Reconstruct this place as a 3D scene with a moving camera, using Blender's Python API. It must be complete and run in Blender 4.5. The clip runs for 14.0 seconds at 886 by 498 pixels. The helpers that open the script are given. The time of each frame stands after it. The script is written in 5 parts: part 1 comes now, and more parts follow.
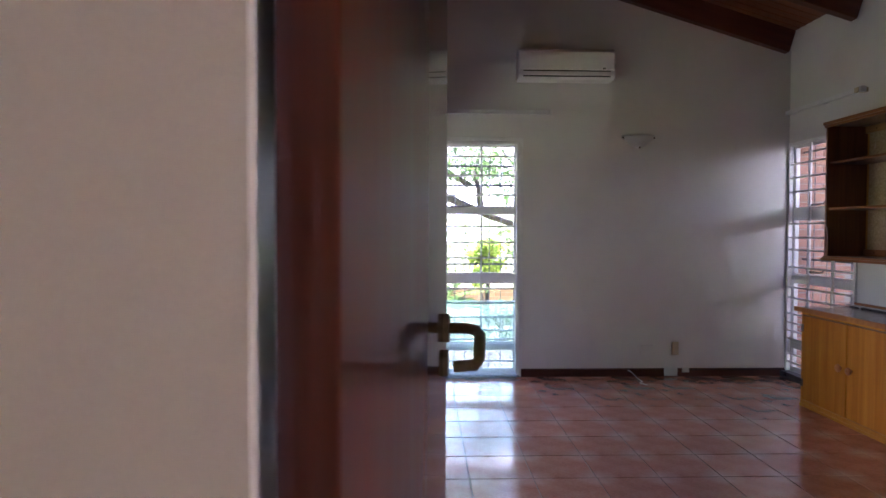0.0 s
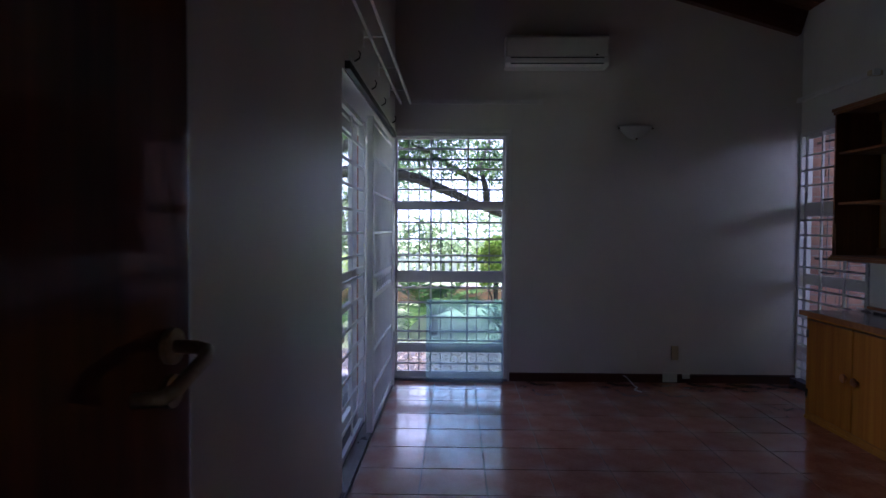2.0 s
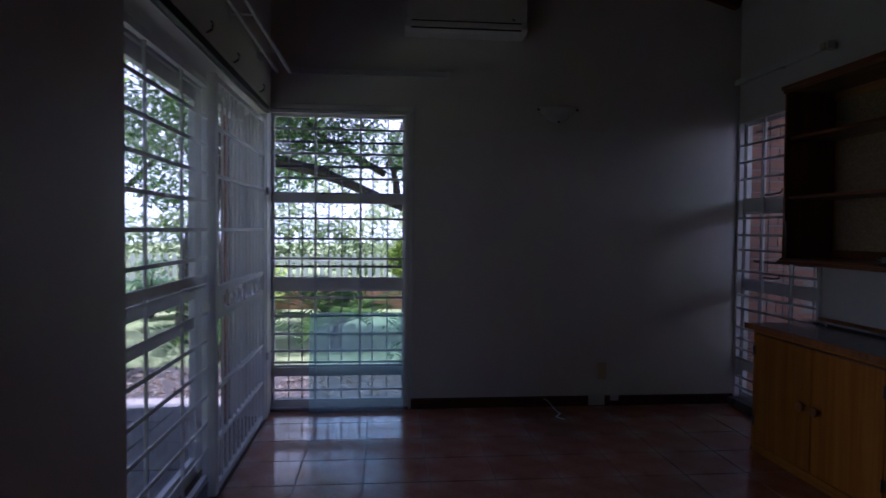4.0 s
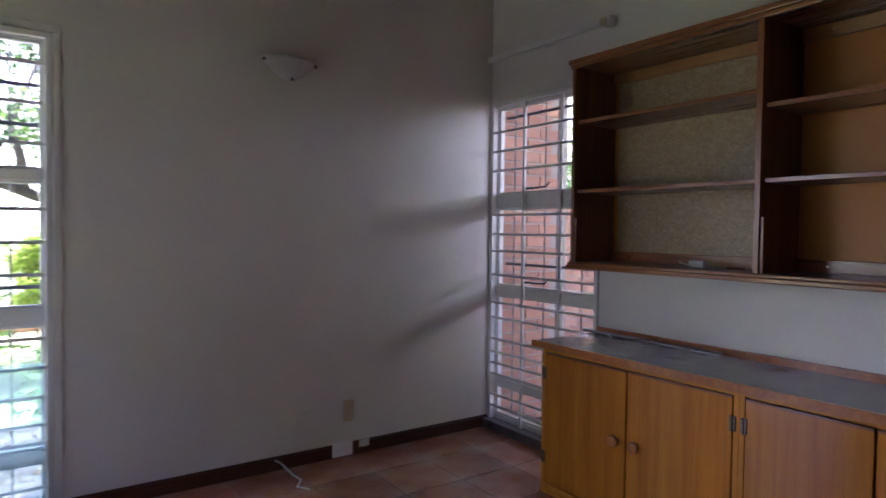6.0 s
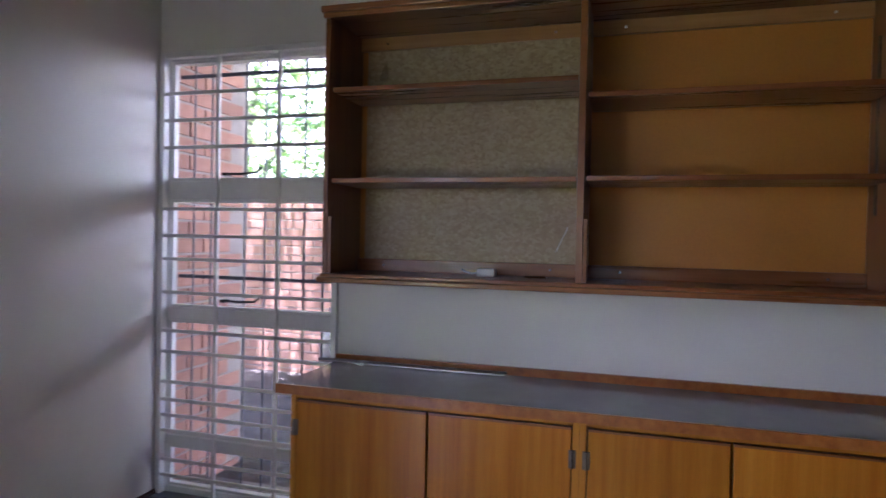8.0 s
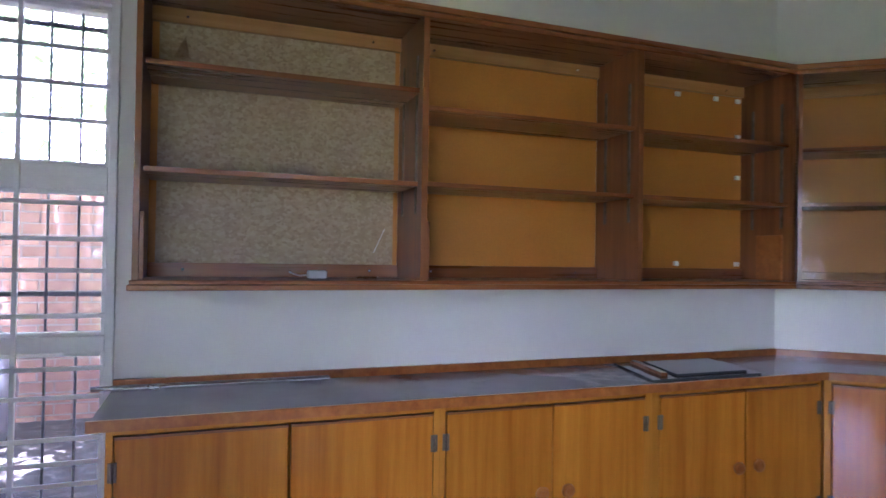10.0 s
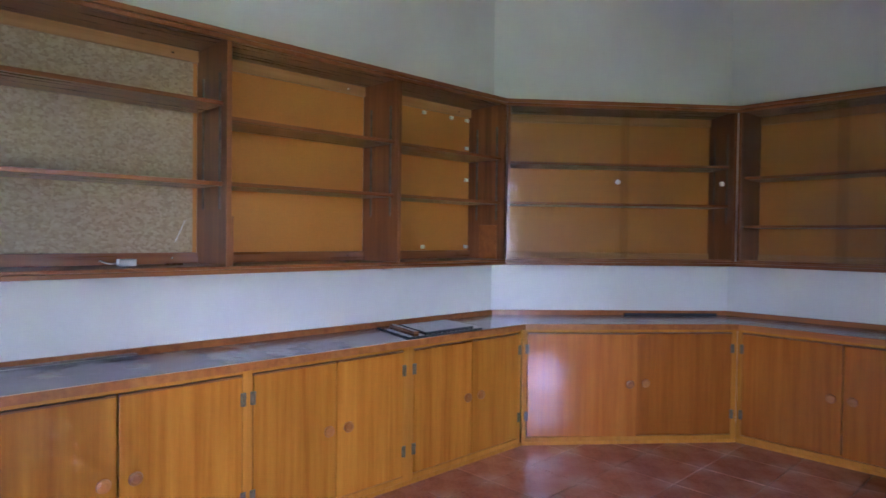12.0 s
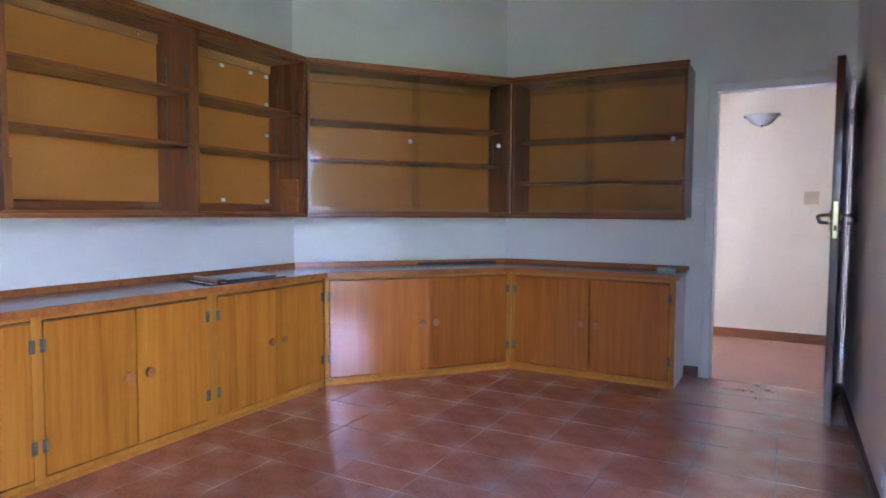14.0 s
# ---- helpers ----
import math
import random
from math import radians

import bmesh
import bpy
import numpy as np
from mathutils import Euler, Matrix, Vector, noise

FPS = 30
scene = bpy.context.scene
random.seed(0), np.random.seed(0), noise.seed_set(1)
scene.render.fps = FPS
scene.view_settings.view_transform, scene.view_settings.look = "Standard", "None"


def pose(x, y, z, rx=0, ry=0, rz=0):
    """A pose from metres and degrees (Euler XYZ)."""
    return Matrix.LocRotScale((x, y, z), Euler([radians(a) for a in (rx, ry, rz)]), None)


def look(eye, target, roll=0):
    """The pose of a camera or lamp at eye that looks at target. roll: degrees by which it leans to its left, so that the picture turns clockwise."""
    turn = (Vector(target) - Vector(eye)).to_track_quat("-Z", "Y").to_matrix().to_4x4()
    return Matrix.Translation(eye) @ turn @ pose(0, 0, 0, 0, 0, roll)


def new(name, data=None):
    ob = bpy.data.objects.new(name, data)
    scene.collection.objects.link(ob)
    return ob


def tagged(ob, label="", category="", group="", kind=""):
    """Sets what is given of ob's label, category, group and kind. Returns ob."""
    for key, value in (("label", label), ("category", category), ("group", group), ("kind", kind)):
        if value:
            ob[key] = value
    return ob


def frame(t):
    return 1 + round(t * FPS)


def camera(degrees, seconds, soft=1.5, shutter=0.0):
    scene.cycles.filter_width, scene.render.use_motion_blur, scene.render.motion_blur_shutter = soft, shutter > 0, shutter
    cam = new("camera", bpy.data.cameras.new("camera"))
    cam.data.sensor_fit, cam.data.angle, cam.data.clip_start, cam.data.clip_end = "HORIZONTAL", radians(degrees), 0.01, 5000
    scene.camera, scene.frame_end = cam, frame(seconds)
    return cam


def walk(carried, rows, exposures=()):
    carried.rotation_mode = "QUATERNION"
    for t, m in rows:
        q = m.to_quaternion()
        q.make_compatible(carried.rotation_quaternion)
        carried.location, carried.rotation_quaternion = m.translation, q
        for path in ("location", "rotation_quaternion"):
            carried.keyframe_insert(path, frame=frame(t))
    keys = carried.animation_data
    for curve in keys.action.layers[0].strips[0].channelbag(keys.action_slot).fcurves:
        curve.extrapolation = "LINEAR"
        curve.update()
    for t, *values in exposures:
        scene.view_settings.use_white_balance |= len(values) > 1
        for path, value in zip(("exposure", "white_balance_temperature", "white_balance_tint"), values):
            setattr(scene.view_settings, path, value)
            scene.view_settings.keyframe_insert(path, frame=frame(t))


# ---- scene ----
cam = camera(70.1, 14.0, 1.5, 0.4)
PATH = [
    (0, (0.13, 0.481, 1.348), (0.194, 2.479, 1.292), 0.2),
    (0.5, (0.241, 0.468, 1.348), (0.294, 2.466, 1.289), 0.2),
    (1, (0.359, 0.496, 1.346), (0.385, 2.495, 1.283), 0.3),
    (1.5, (0.475, 0.593, 1.342), (0.468, 2.592, 1.28), 0.2),
    (2, (0.576, 0.738, 1.342), (0.532, 2.736, 1.277), 0.3),
    (4.5, (0.85, 1.981, 1.317), (1.226, 3.944, 1.262), 0.6),
    (5, (0.811, 2.318, 1.328), (1.44, 4.215, 1.268), 0.7),
    (5.5, (0.81, 2.627, 1.326), (1.708, 4.414, 1.266), 0.7),
    (6, (0.825, 2.975, 1.324), (1.975, 4.611, 1.264), 0.7),
    (6.5, (0.848, 3.278, 1.32), (2.243, 4.71, 1.268), 0.9),
    (7, (0.896, 3.577, 1.328), (2.517, 4.748, 1.28), 0.9),
    (7.5, (0.918, 3.883, 1.329), (2.71, 4.769, 1.279), 0.9),
    (8, (1.013, 4.114, 1.312), (2.931, 4.679, 1.28), 1.2),
    (8.5, (1.081, 4.338, 1.271), (3.07, 4.54, 1.286), 1.4),
    (9, (1.101, 4.595, 1.228), (3.094, 4.432, 1.264), 1.3),
    (11.5, (0.681, 5.432, 1.315), (2.257, 4.202, 1.286), 0.7),
    (12, (0.584, 5.517, 1.31), (2.024, 4.13, 1.271), 0.7),
    (12.5, (0.506, 5.57, 1.277), (1.845, 4.085, 1.236), 0.6),
    (13, (0.459, 5.636, 1.237), (1.658, 4.036, 1.192), 0.4),
    (13.5, (0.418, 5.676, 1.2), (1.481, 3.984, 1.127), 0.4),
    (14, (0.381, 5.716, 1.169), (1.337, 3.962, 1.056), 0.4),
]
EXPOSURES = [(0.0, 3.75, 5400, 42), (0.5, 3.15, 5200, 42), (1.0, 2.55, 5000, 42), (1.5, 2.15, 4900, 42), (2.0, 1.8, 4850, 42), (4.5, 0.8, 4900, 43),
             (5.0, 2.3, 5050, 43), (5.5, 3.1, 5250, 42), (6.0, 3.4, 5350, 41), (7.5, 3.65, 5300, 40), (9.0, 4.0, 5050, 39), (11.5, 4.95, 4850, 41), (12.5, 4.9, 4750, 40), (14.0, 5.1, 4700, 37)]
walk(cam, [(t, look(eye, target, roll)) for t, eye, target, roll in PATH], EXPOSURES)

# ---- light ----
world = bpy.data.worlds.new("sky_world")
scene.world = world
world.use_nodes = True
wn = world.node_tree
sky = wn.nodes.new("ShaderNodeTexSky")
sky.sky_type = "NISHITA"
sky.sun_disc = False
SUN_ELEVATION, SUN_ROTATION = radians(81), radians(-60)
sky.sun_elevation, sky.sun_rotation = SUN_ELEVATION, SUN_ROTATION
wn.nodes["Background"].inputs["Strength"].default_value = 0.06
wn.links.new(sky.outputs[0], wn.nodes["Background"].inputs["Color"])
sun = new("sun", bpy.data.lights.new("sun", "SUN"))
sun.data.energy, sun.data.angle, sun.data.color = 5.0, radians(0.5), (1.0, 0.95, 0.87)
sun_from = Vector((math.sin(SUN_ROTATION) * math.cos(SUN_ELEVATION), math.cos(SUN_ROTATION) * math.cos(SUN_ELEVATION), math.sin(SUN_ELEVATION)))
sun.matrix_world = look(sun_from * 30, (0, 0, 0))


# ---- materials ----
def nodes_of(name):
    m = bpy.data.materials.new(name)
    m.use_nodes = True
    return m, m.node_tree, m.node_tree.nodes["Principled BSDF"]


def link(nt, a, b):
    nt.links.new(a, b)


def coords(nt, scale=(1, 1, 1), space="Object", rot=(0, 0, 0)):
    tc, mp = nt.nodes.new("ShaderNodeTexCoord"), nt.nodes.new("ShaderNodeMapping")
    mp.inputs["Scale"].default_value = scale
    mp.inputs["Rotation"].default_value = rot
    link(nt, tc.outputs[space], mp.inputs["Vector"])
    return mp.outputs["Vector"]


def noise_tex(nt, vec, scale, detail=4.0, rough=0.55):
    n = nt.nodes.new("ShaderNodeTexNoise")
    n.inputs["Scale"].default_value, n.inputs["Detail"].default_value, n.inputs["Roughness"].default_value = scale, detail, rough
    link(nt, vec, n.inputs["Vector"])
    return n.outputs["Fac"]


def ramp(nt, fac, stops):
    r = nt.nodes.new("ShaderNodeValToRGB")
    while len(r.color_ramp.elements) < len(stops):
        r.color_ramp.elements.new(0.5)
    for e, (p, c) in zip(r.color_ramp.elements, stops):
        e.position, e.color = p, (*c, 1)
    link(nt, fac, r.inputs["Fac"])
    return r.outputs["Color"]


def mix(nt, fac, a, b, mode="MIX"):
    n = nt.nodes.new("ShaderNodeMix")
    n.data_type, n.blend_type = "RGBA", mode
    for slot, v in ((0, fac), (6, a), (7, b)):
        if isinstance(v, bpy.types.NodeSocket):
            link(nt, v, n.inputs[slot])
        elif slot == 0:
            n.inputs[0].default_value = v
        else:
            n.inputs[slot].default_value = (*v, 1)
    return n.outputs[2]


def bump(nt, bsdf, height, strength, dist=0.002):
    b = nt.nodes.new("ShaderNodeBump")
    b.inputs["Strength"].default_value, b.inputs["Distance"].default_value = strength, dist
    link(nt, height, b.inputs["Height"])
    link(nt, b.outputs["Normal"], bsdf.inputs["Normal"])


def span(nt, fac, lo, hi):
    n = nt.nodes.new("ShaderNodeMapRange")
    n.inputs["To Min"].default_value, n.inputs["To Max"].default_value = lo, hi
    link(nt, fac, n.inputs["Value"])
    return n.outputs["Result"]


def per_object(nt):
    return nt.nodes.new("ShaderNodeObjectInfo").outputs["Random"]


def speckled(name, stops, scale=6.0, rough=0.6, metal=0.0, grain=120.0, depth=0.15, spec=0.5, stretch=(1, 1, 1), coat=0.0, vary=0.0):
    """A surface with a large and a fine variation of colour, gloss and relief."""
    m, nt, b = nodes_of(name)
    v = coords(nt, stretch)
    big, fine = noise_tex(nt, v, scale), noise_tex(nt, v, grain, 2.0)
    col = ramp(nt, mix(nt, 0.3, big, fine), stops)
    if vary:
        hsv = nt.nodes.new("ShaderNodeHueSaturation")
        link(nt, span(nt, per_object(nt), 1 - vary, 1 + vary), hsv.inputs["Value"])
        link(nt, col, hsv.inputs["Color"])
        col = hsv.outputs["Color"]
    link(nt, col, b.inputs["Base Color"])
    link(nt, span(nt, big, max(rough - 0.08, 0.02), min(rough + 0.08, 1)), b.inputs["Roughness"])
    b.inputs["Metallic"].default_value, b.inputs["Specular IOR Level"].default_value = metal, spec
    b.inputs["Coat Weight"].default_value, b.inputs["Coat Roughness"].default_value = coat, 0.12
    bump(nt, b, fine, depth)
    return m


def wood(name, dark, mid, light, along="Z", rough=0.35, coat=0.25, scale=1.0, vary=0.12, spec=0.35, coat_rough=0.11):
    """Veneer: long streaks along one axis, broad bands and fine pores."""
    m, nt, b = nodes_of(name)
    stretch = {"X": (0.6, 14, 14), "Y": (14, 0.6, 14), "Z": (14, 14, 0.6)}[along]
    v = coords(nt, tuple(s * scale for s in stretch))
    off = nt.nodes.new("ShaderNodeVectorMath")
    link(nt, v, off.inputs[0])
    rnd = nt.nodes.new("ShaderNodeMath")
    rnd.operation, rnd.inputs[1].default_value = "MULTIPLY", 37.0
    link(nt, per_object(nt), rnd.inputs[0])
    link(nt, rnd.outputs[0], off.inputs[1])
    v = off.outputs[0]
    bands, streaks, pores = noise_tex(nt, v, 0.8, 3.0), noise_tex(nt, v, 3.2, 6.0, 0.65), noise_tex(nt, v, 14.0, 3.0, 0.7)
    col = ramp(nt, mix(nt, 0.5, bands, streaks), [(0.3, dark), (0.5, mid), (0.7, light)])
    col = mix(nt, span(nt, pores, 0.0, 0.28), col, dark)
    hsv = nt.nodes.new("ShaderNodeHueSaturation")
    link(nt, span(nt, per_object(nt), 1 - vary, 1 + vary), hsv.inputs["Value"])
    link(nt, col, hsv.inputs["Color"])
    link(nt, hsv.outputs["Color"], b.inputs["Base Color"])
    link(nt, span(nt, streaks, rough - 0.08, rough + 0.1), b.inputs["Roughness"])
    b.inputs["Coat Weight"].default_value, b.inputs["Coat Roughness"].default_value = coat, coat_rough
    b.inputs["Specular IOR Level"].default_value = spec
    bump(nt, b, pores, 0.06, 0.001)
    return m


def tile_material():
    """Glazed terracotta: clouded red-brown with worn, paler corners."""
    m, nt, b = nodes_of("terracotta_tile")
    v = coords(nt)
    big, fine = noise_tex(nt, v, 7.0, 6.0, 0.6), noise_tex(nt, v, 60.0, 3.0)
    col = ramp(nt, mix(nt, 0.35, big, fine), [(0.3, (0.31, 0.118, 0.068)), (0.5, (0.44, 0.18, 0.11)), (0.72, (0.52, 0.245, 0.165))])
    tc = nt.nodes.new("ShaderNodeTexCoord")
    sx = nt.nodes.new("ShaderNodeSeparateXYZ")
    link(nt, tc.outputs["Object"], sx.inputs[0])
    prod = nt.nodes.new("ShaderNodeMath")
    prod.operation = "MULTIPLY"
    for n, axis in enumerate(("X", "Y")):
        a = nt.nodes.new("ShaderNodeMath")
        a.operation = "ABSOLUTE"
        link(nt, sx.outputs[axis], a.inputs[0])
        link(nt, a.outputs[0], prod.inputs[n])
    corner = nt.nodes.new("ShaderNodeMapRange")
    corner.inputs["From Min"].default_value, corner.inputs["From Max"].default_value = 0.007, 0.024
    link(nt, prod.outputs[0], corner.inputs["Value"])
    worn = nt.nodes.new("ShaderNodeMath")
    worn.operation = "MULTIPLY"
    link(nt, corner.outputs[0], worn.inputs[0])
    link(nt, span(nt, noise_tex(nt, v, 16.0, 4.0), 0.05, 1.0), worn.inputs[1])
    col = mix(nt, worn.outputs[0], col, (0.58, 0.38, 0.31))
    hsv = nt.nodes.new("ShaderNodeHueSaturation")
    link(nt, span(nt, per_object(nt), 0.88, 1.1), hsv.inputs["Value"])
    link(nt, col, hsv.inputs["Color"])
    link(nt, hsv.outputs["Color"], b.inputs["Base Color"])
    link(nt, span(nt, big, 0.12, 0.30), b.inputs["Roughness"])
    b.inputs["Coat Weight"].default_value, b.inputs["Coat Roughness"].default_value = 0.6, 0.09
    return m


def glass_material(name, tint, gloss=1.0, dust=0.0):
    """Thin pane: clear, with a mirror reflection that grows towards grazing angles."""
    m = bpy.data.materials.new(name)
    m.use_nodes = True
    nt = m.node_tree
    nt.nodes.remove(nt.nodes["Principled BSDF"])
    clear, shine, mixer, facing, power, scale = (nt.nodes.new(k) for k in ("ShaderNodeBsdfTransparent", "ShaderNodeBsdfGlossy", "ShaderNodeMixShader", "ShaderNodeLayerWeight", "ShaderNodeMath", "ShaderNodeMath"))
    clear.inputs["Color"].default_value = (*tint, 1)
    shine.inputs["Roughness"].default_value = 0.02
    facing.inputs["Blend"].default_value = 0.5
    power.operation, power.inputs[1].default_value = "POWER", 5.0
    scale.operation, scale.inputs[1].default_value, scale.inputs[2].default_value = "MULTIPLY_ADD", 0.4 * gloss, 0.022 * gloss
    link(nt, facing.outputs["Facing"], power.inputs[0])
    link(nt, power.outputs[0], scale.inputs[0])
    link(nt, scale.outputs[0], mixer.inputs[0])
    link(nt, clear.outputs[0], mixer.inputs[1])
    link(nt, shine.outputs[0], mixer.inputs[2])
    out = mixer.outputs[0]
    if dust:
        film, layer = nt.nodes.new("ShaderNodeBsdfTranslucent"), nt.nodes.new("ShaderNodeMixShader")
        film.inputs["Color"].default_value = (0.72, 0.84, 0.88, 1)
        link(nt, span(nt, noise_tex(nt, coords(nt), 5.0, 4.0), dust * 0.6, dust * 1.4), layer.inputs[0])
        link(nt, out, layer.inputs[1])
        link(nt, film.outputs[0], layer.inputs[2])
        out = layer.outputs[0]
    link(nt, out, nt.nodes["Material Output"].inputs["Surface"])
    return m


def leaf_material(name, stops):
    m, nt, b = nodes_of(name)
    geo = nt.nodes.new("ShaderNodeNewGeometry")
    col = ramp(nt, geo.outputs["Random Per Island"], stops)
    link(nt, col, b.inputs["Base Color"])
    b.inputs["Roughness"].default_value = 0.5
    back, mixer = nt.nodes.new("ShaderNodeBsdfTranslucent"), nt.nodes.new("ShaderNodeMixShader")
    hsv = nt.nodes.new("ShaderNodeHueSaturation")
    hsv.inputs["Value"].default_value = 1.7
    link(nt, col, hsv.inputs["Color"])
    link(nt, hsv.outputs["Color"], back.inputs["Color"])
    mixer.inputs[0].default_value = 0.45
    link(nt, b.outputs[0], mixer.inputs[1])
    link(nt, back.outputs[0], mixer.inputs[2])
    link(nt, mixer.outputs[0], nt.nodes["Material Output"].inputs["Surface"])
    return m


WALL_PAINT = speckled("wall_paint", [(0.25, (0.66, 0.645, 0.60)), (0.6, (0.74, 0.725, 0.69)), (0.8, (0.78, 0.765, 0.73))], 2.2, 0.42, grain=180.0, depth=0.12, spec=0.4)
HALL_PAINT = speckled("hall_paint", [(0.25, (0.71, 0.645, 0.49)), (0.7, (0.80, 0.74, 0.58))], 2.0, 0.6, grain=180.0, depth=0.12, spec=0.35)
WHITE_METAL = speckled("white_enamel_metal", [(0.3, (0.70, 0.70, 0.69)), (0.7, (0.80, 0.80, 0.79))], 9.0, 0.38, grain=90.0, depth=0.05)
WHITE_WOOD = speckled("white_painted_wood", [(0.3, (0.68, 0.68, 0.67)), (0.7, (0.79, 0.79, 0.77))], 7.0, 0.45, grain=80.0, depth=0.12)
WHITE_PLASTIC = speckled("white_plastic", [(0.3, (0.72, 0.72, 0.69)), (0.7, (0.79, 0.79, 0.76))], 12.0, 0.35, grain=60.0, depth=0.02)
CREAM_PLASTIC = speckled("cream_plastic", [(0.3, (0.50, 0.42, 0.26)), (0.7, (0.58, 0.50, 0.33))], 12.0, 0.4, grain=60.0, depth=0.02)
DARK_IRON = speckled("dark_iron", [(0.3, (0.03, 0.03, 0.035)), (0.7, (0.07, 0.065, 0.06))], 20.0, 0.5, 0.6, depth=0.1)
BAR_BLACK = speckled("outer_bar_paint", [(0.3, (0.10, 0.10, 0.115)), (0.7, (0.17, 0.17, 0.19))], 14.0, 0.5, depth=0.08)
BRASS = speckled("aged_bronze", [(0.3, (0.27, 0.20, 0.12)), (0.7, (0.48, 0.39, 0.26))], 30.0, 0.4, 0.65, depth=0.05)
LOCK_BRASS = speckled("lock_brass", [(0.3, (0.62, 0.52, 0.26)), (0.7, (0.78, 0.68, 0.40))], 30.0, 0.35, 1.0, depth=0.05)
STEEL = speckled("brushed_steel", [(0.3, (0.45, 0.44, 0.43)), (0.7, (0.62, 0.61, 0.60))], 20.0, 0.25, 1.0, depth=0.04)
HINGE_STEEL = speckled("hinge_steel", [(0.3, (0.09, 0.07, 0.052)), (0.7, (0.20, 0.165, 0.135))], 30.0, 0.45, 0.7, depth=0.08)
DOOR_WOOD = wood("dark_varnished_door", (0.035, 0.009, 0.005), (0.09, 0.021, 0.009), (0.15, 0.036, 0.014), "Z", 0.3, 0.8, 0.6, 0.12, 0.1, 0.06)
CAB_WOOD = wood("cabinet_door_veneer", (0.33, 0.105, 0.004), (0.46, 0.172, 0.009), (0.56, 0.24, 0.016), "Z", 0.45, 0.30, 0.9, 0.14, 0.12)
# copy of the door veneer, darker and redder: dimmer light put into its colour
CAB_SHADED = wood("shaded_cabinet_veneer", (0.26, 0.070, 0.004), (0.36, 0.112, 0.006), (0.44, 0.155, 0.011), "Z", 0.42, 1.0, 0.9, 0.10, 0.12, 0.13)
CAB_FRAME = wood("cabinet_frame_wood", (0.37, 0.135, 0.009), (0.47, 0.192, 0.014), (0.54, 0.24, 0.021), "Z", 0.45, 0.16, 0.8, 0.08, 0.15)
TRIM_WOOD_Y = wood("counter_edge_wood", (0.22, 0.07, 0.013), (0.35, 0.125, 0.023), (0.46, 0.18, 0.037), "X", 0.3, 0.3, 0.8)
SHELF_WOOD = wood("shelf_wood", (0.110, 0.038, 0.010), (0.215, 0.080, 0.021), (0.315, 0.125, 0.035), "Z", 0.3, 0.35, 0.8)
SHELF_WOOD_X = wood("shelf_board_wood", (0.120, 0.042, 0.012), (0.230, 0.086, 0.023), (0.335, 0.136, 0.039), "X", 0.28, 0.35, 0.8)
BACK_BOARD = speckled("amber_backboard", [(0.3, (0.37, 0.142, 0.011)), (0.5, (0.43, 0.172, 0.015)), (0.75, (0.48, 0.205, 0.022))], 1.6, 0.5, grain=90.0, depth=0.06)
BATTEN_WOOD = wood("pale_batten_wood", (0.26, 0.12, 0.035), (0.36, 0.18, 0.06), (0.44, 0.24, 0.09), "X", 0.4, 0.2, 0.8)
BEAM_WOOD = wood("roof_beam_wood", (0.06, 0.014, 0.006), (0.11, 0.026, 0.010), (0.16, 0.042, 0.016), "X", 0.4, 0.2, 0.5)
CEILING_WOOD = wood("ceiling_board_wood", (0.13, 0.036, 0.012), (0.22, 0.065, 0.022), (0.30, 0.10, 0.036), "X", 0.42, 0.15, 0.5)
BASE_WOOD = wood("baseboard_wood", (0.05, 0.017, 0.010), (0.085, 0.028, 0.016), (0.12, 0.042, 0.024), "X", 0.35, 0.2, 0.8)
HALL_BASE = wood("hall_baseboard_wood", (0.24, 0.075, 0.018), (0.36, 0.12, 0.03), (0.44, 0.17, 0.05), "X", 0.35, 0.2, 0.8)
COUNTER = speckled("grey_laminate", [(0.25, (0.165, 0.16, 0.165)), (0.7, (0.225, 0.22, 0.225))], 5.0, 0.17, grain=220.0, depth=0.03, spec=0.6)
TILE = tile_material()
GROUT = speckled("tile_grout", [(0.3, (0.23, 0.135, 0.098)), (0.7, (0.35, 0.235, 0.18))], 8.0, 0.9, depth=0.4)
HALL_TILE = speckled("hall_floor_tile", [(0.25, (0.33, 0.15, 0.085)), (0.5, (0.42, 0.21, 0.13)), (0.75, (0.50, 0.28, 0.18))], 3.0, 0.4, grain=40.0, depth=0.1)
SILL_TILE = speckled("slate_sill_tile", [(0.3, (0.07, 0.06, 0.065)), (0.7, (0.16, 0.14, 0.14))], 9.0, 0.3, depth=0.15)
GLASS = glass_material("window_glass", (0.97, 0.985, 0.98))
CABINET_GLASS = glass_material("cabinet_glass", (0.95, 0.955, 0.93), 0.3)
LOOSE_GLASS = glass_material("loose_pane_glass", (0.70, 0.84, 0.87), 1.0, 0.17)
DARK_GLASS = speckled("smoked_glass_sheet", [(0.3, (0.05, 0.055, 0.055)), (0.7, (0.08, 0.085, 0.085))], 4.0, 0.08, depth=0.0, spec=0.8)
LAMP_GLASS = speckled("frosted_lamp_glass", [(0.3, (0.68, 0.68, 0.67)), (0.7, (0.80, 0.80, 0.79))], 10.0, 0.4, depth=0.02)
BRICK = speckled("facing_brick", [(0.25, (0.26, 0.12, 0.085)), (0.55, (0.38, 0.20, 0.14)), (0.8, (0.46, 0.28, 0.21))], 14.0, 0.85, grain=90.0, depth=0.5, vary=0.18)
MORTAR = speckled("mortar", [(0.3, (0.26, 0.23, 0.20)), (0.7, (0.38, 0.34, 0.30))], 12.0, 0.9, depth=0.5)
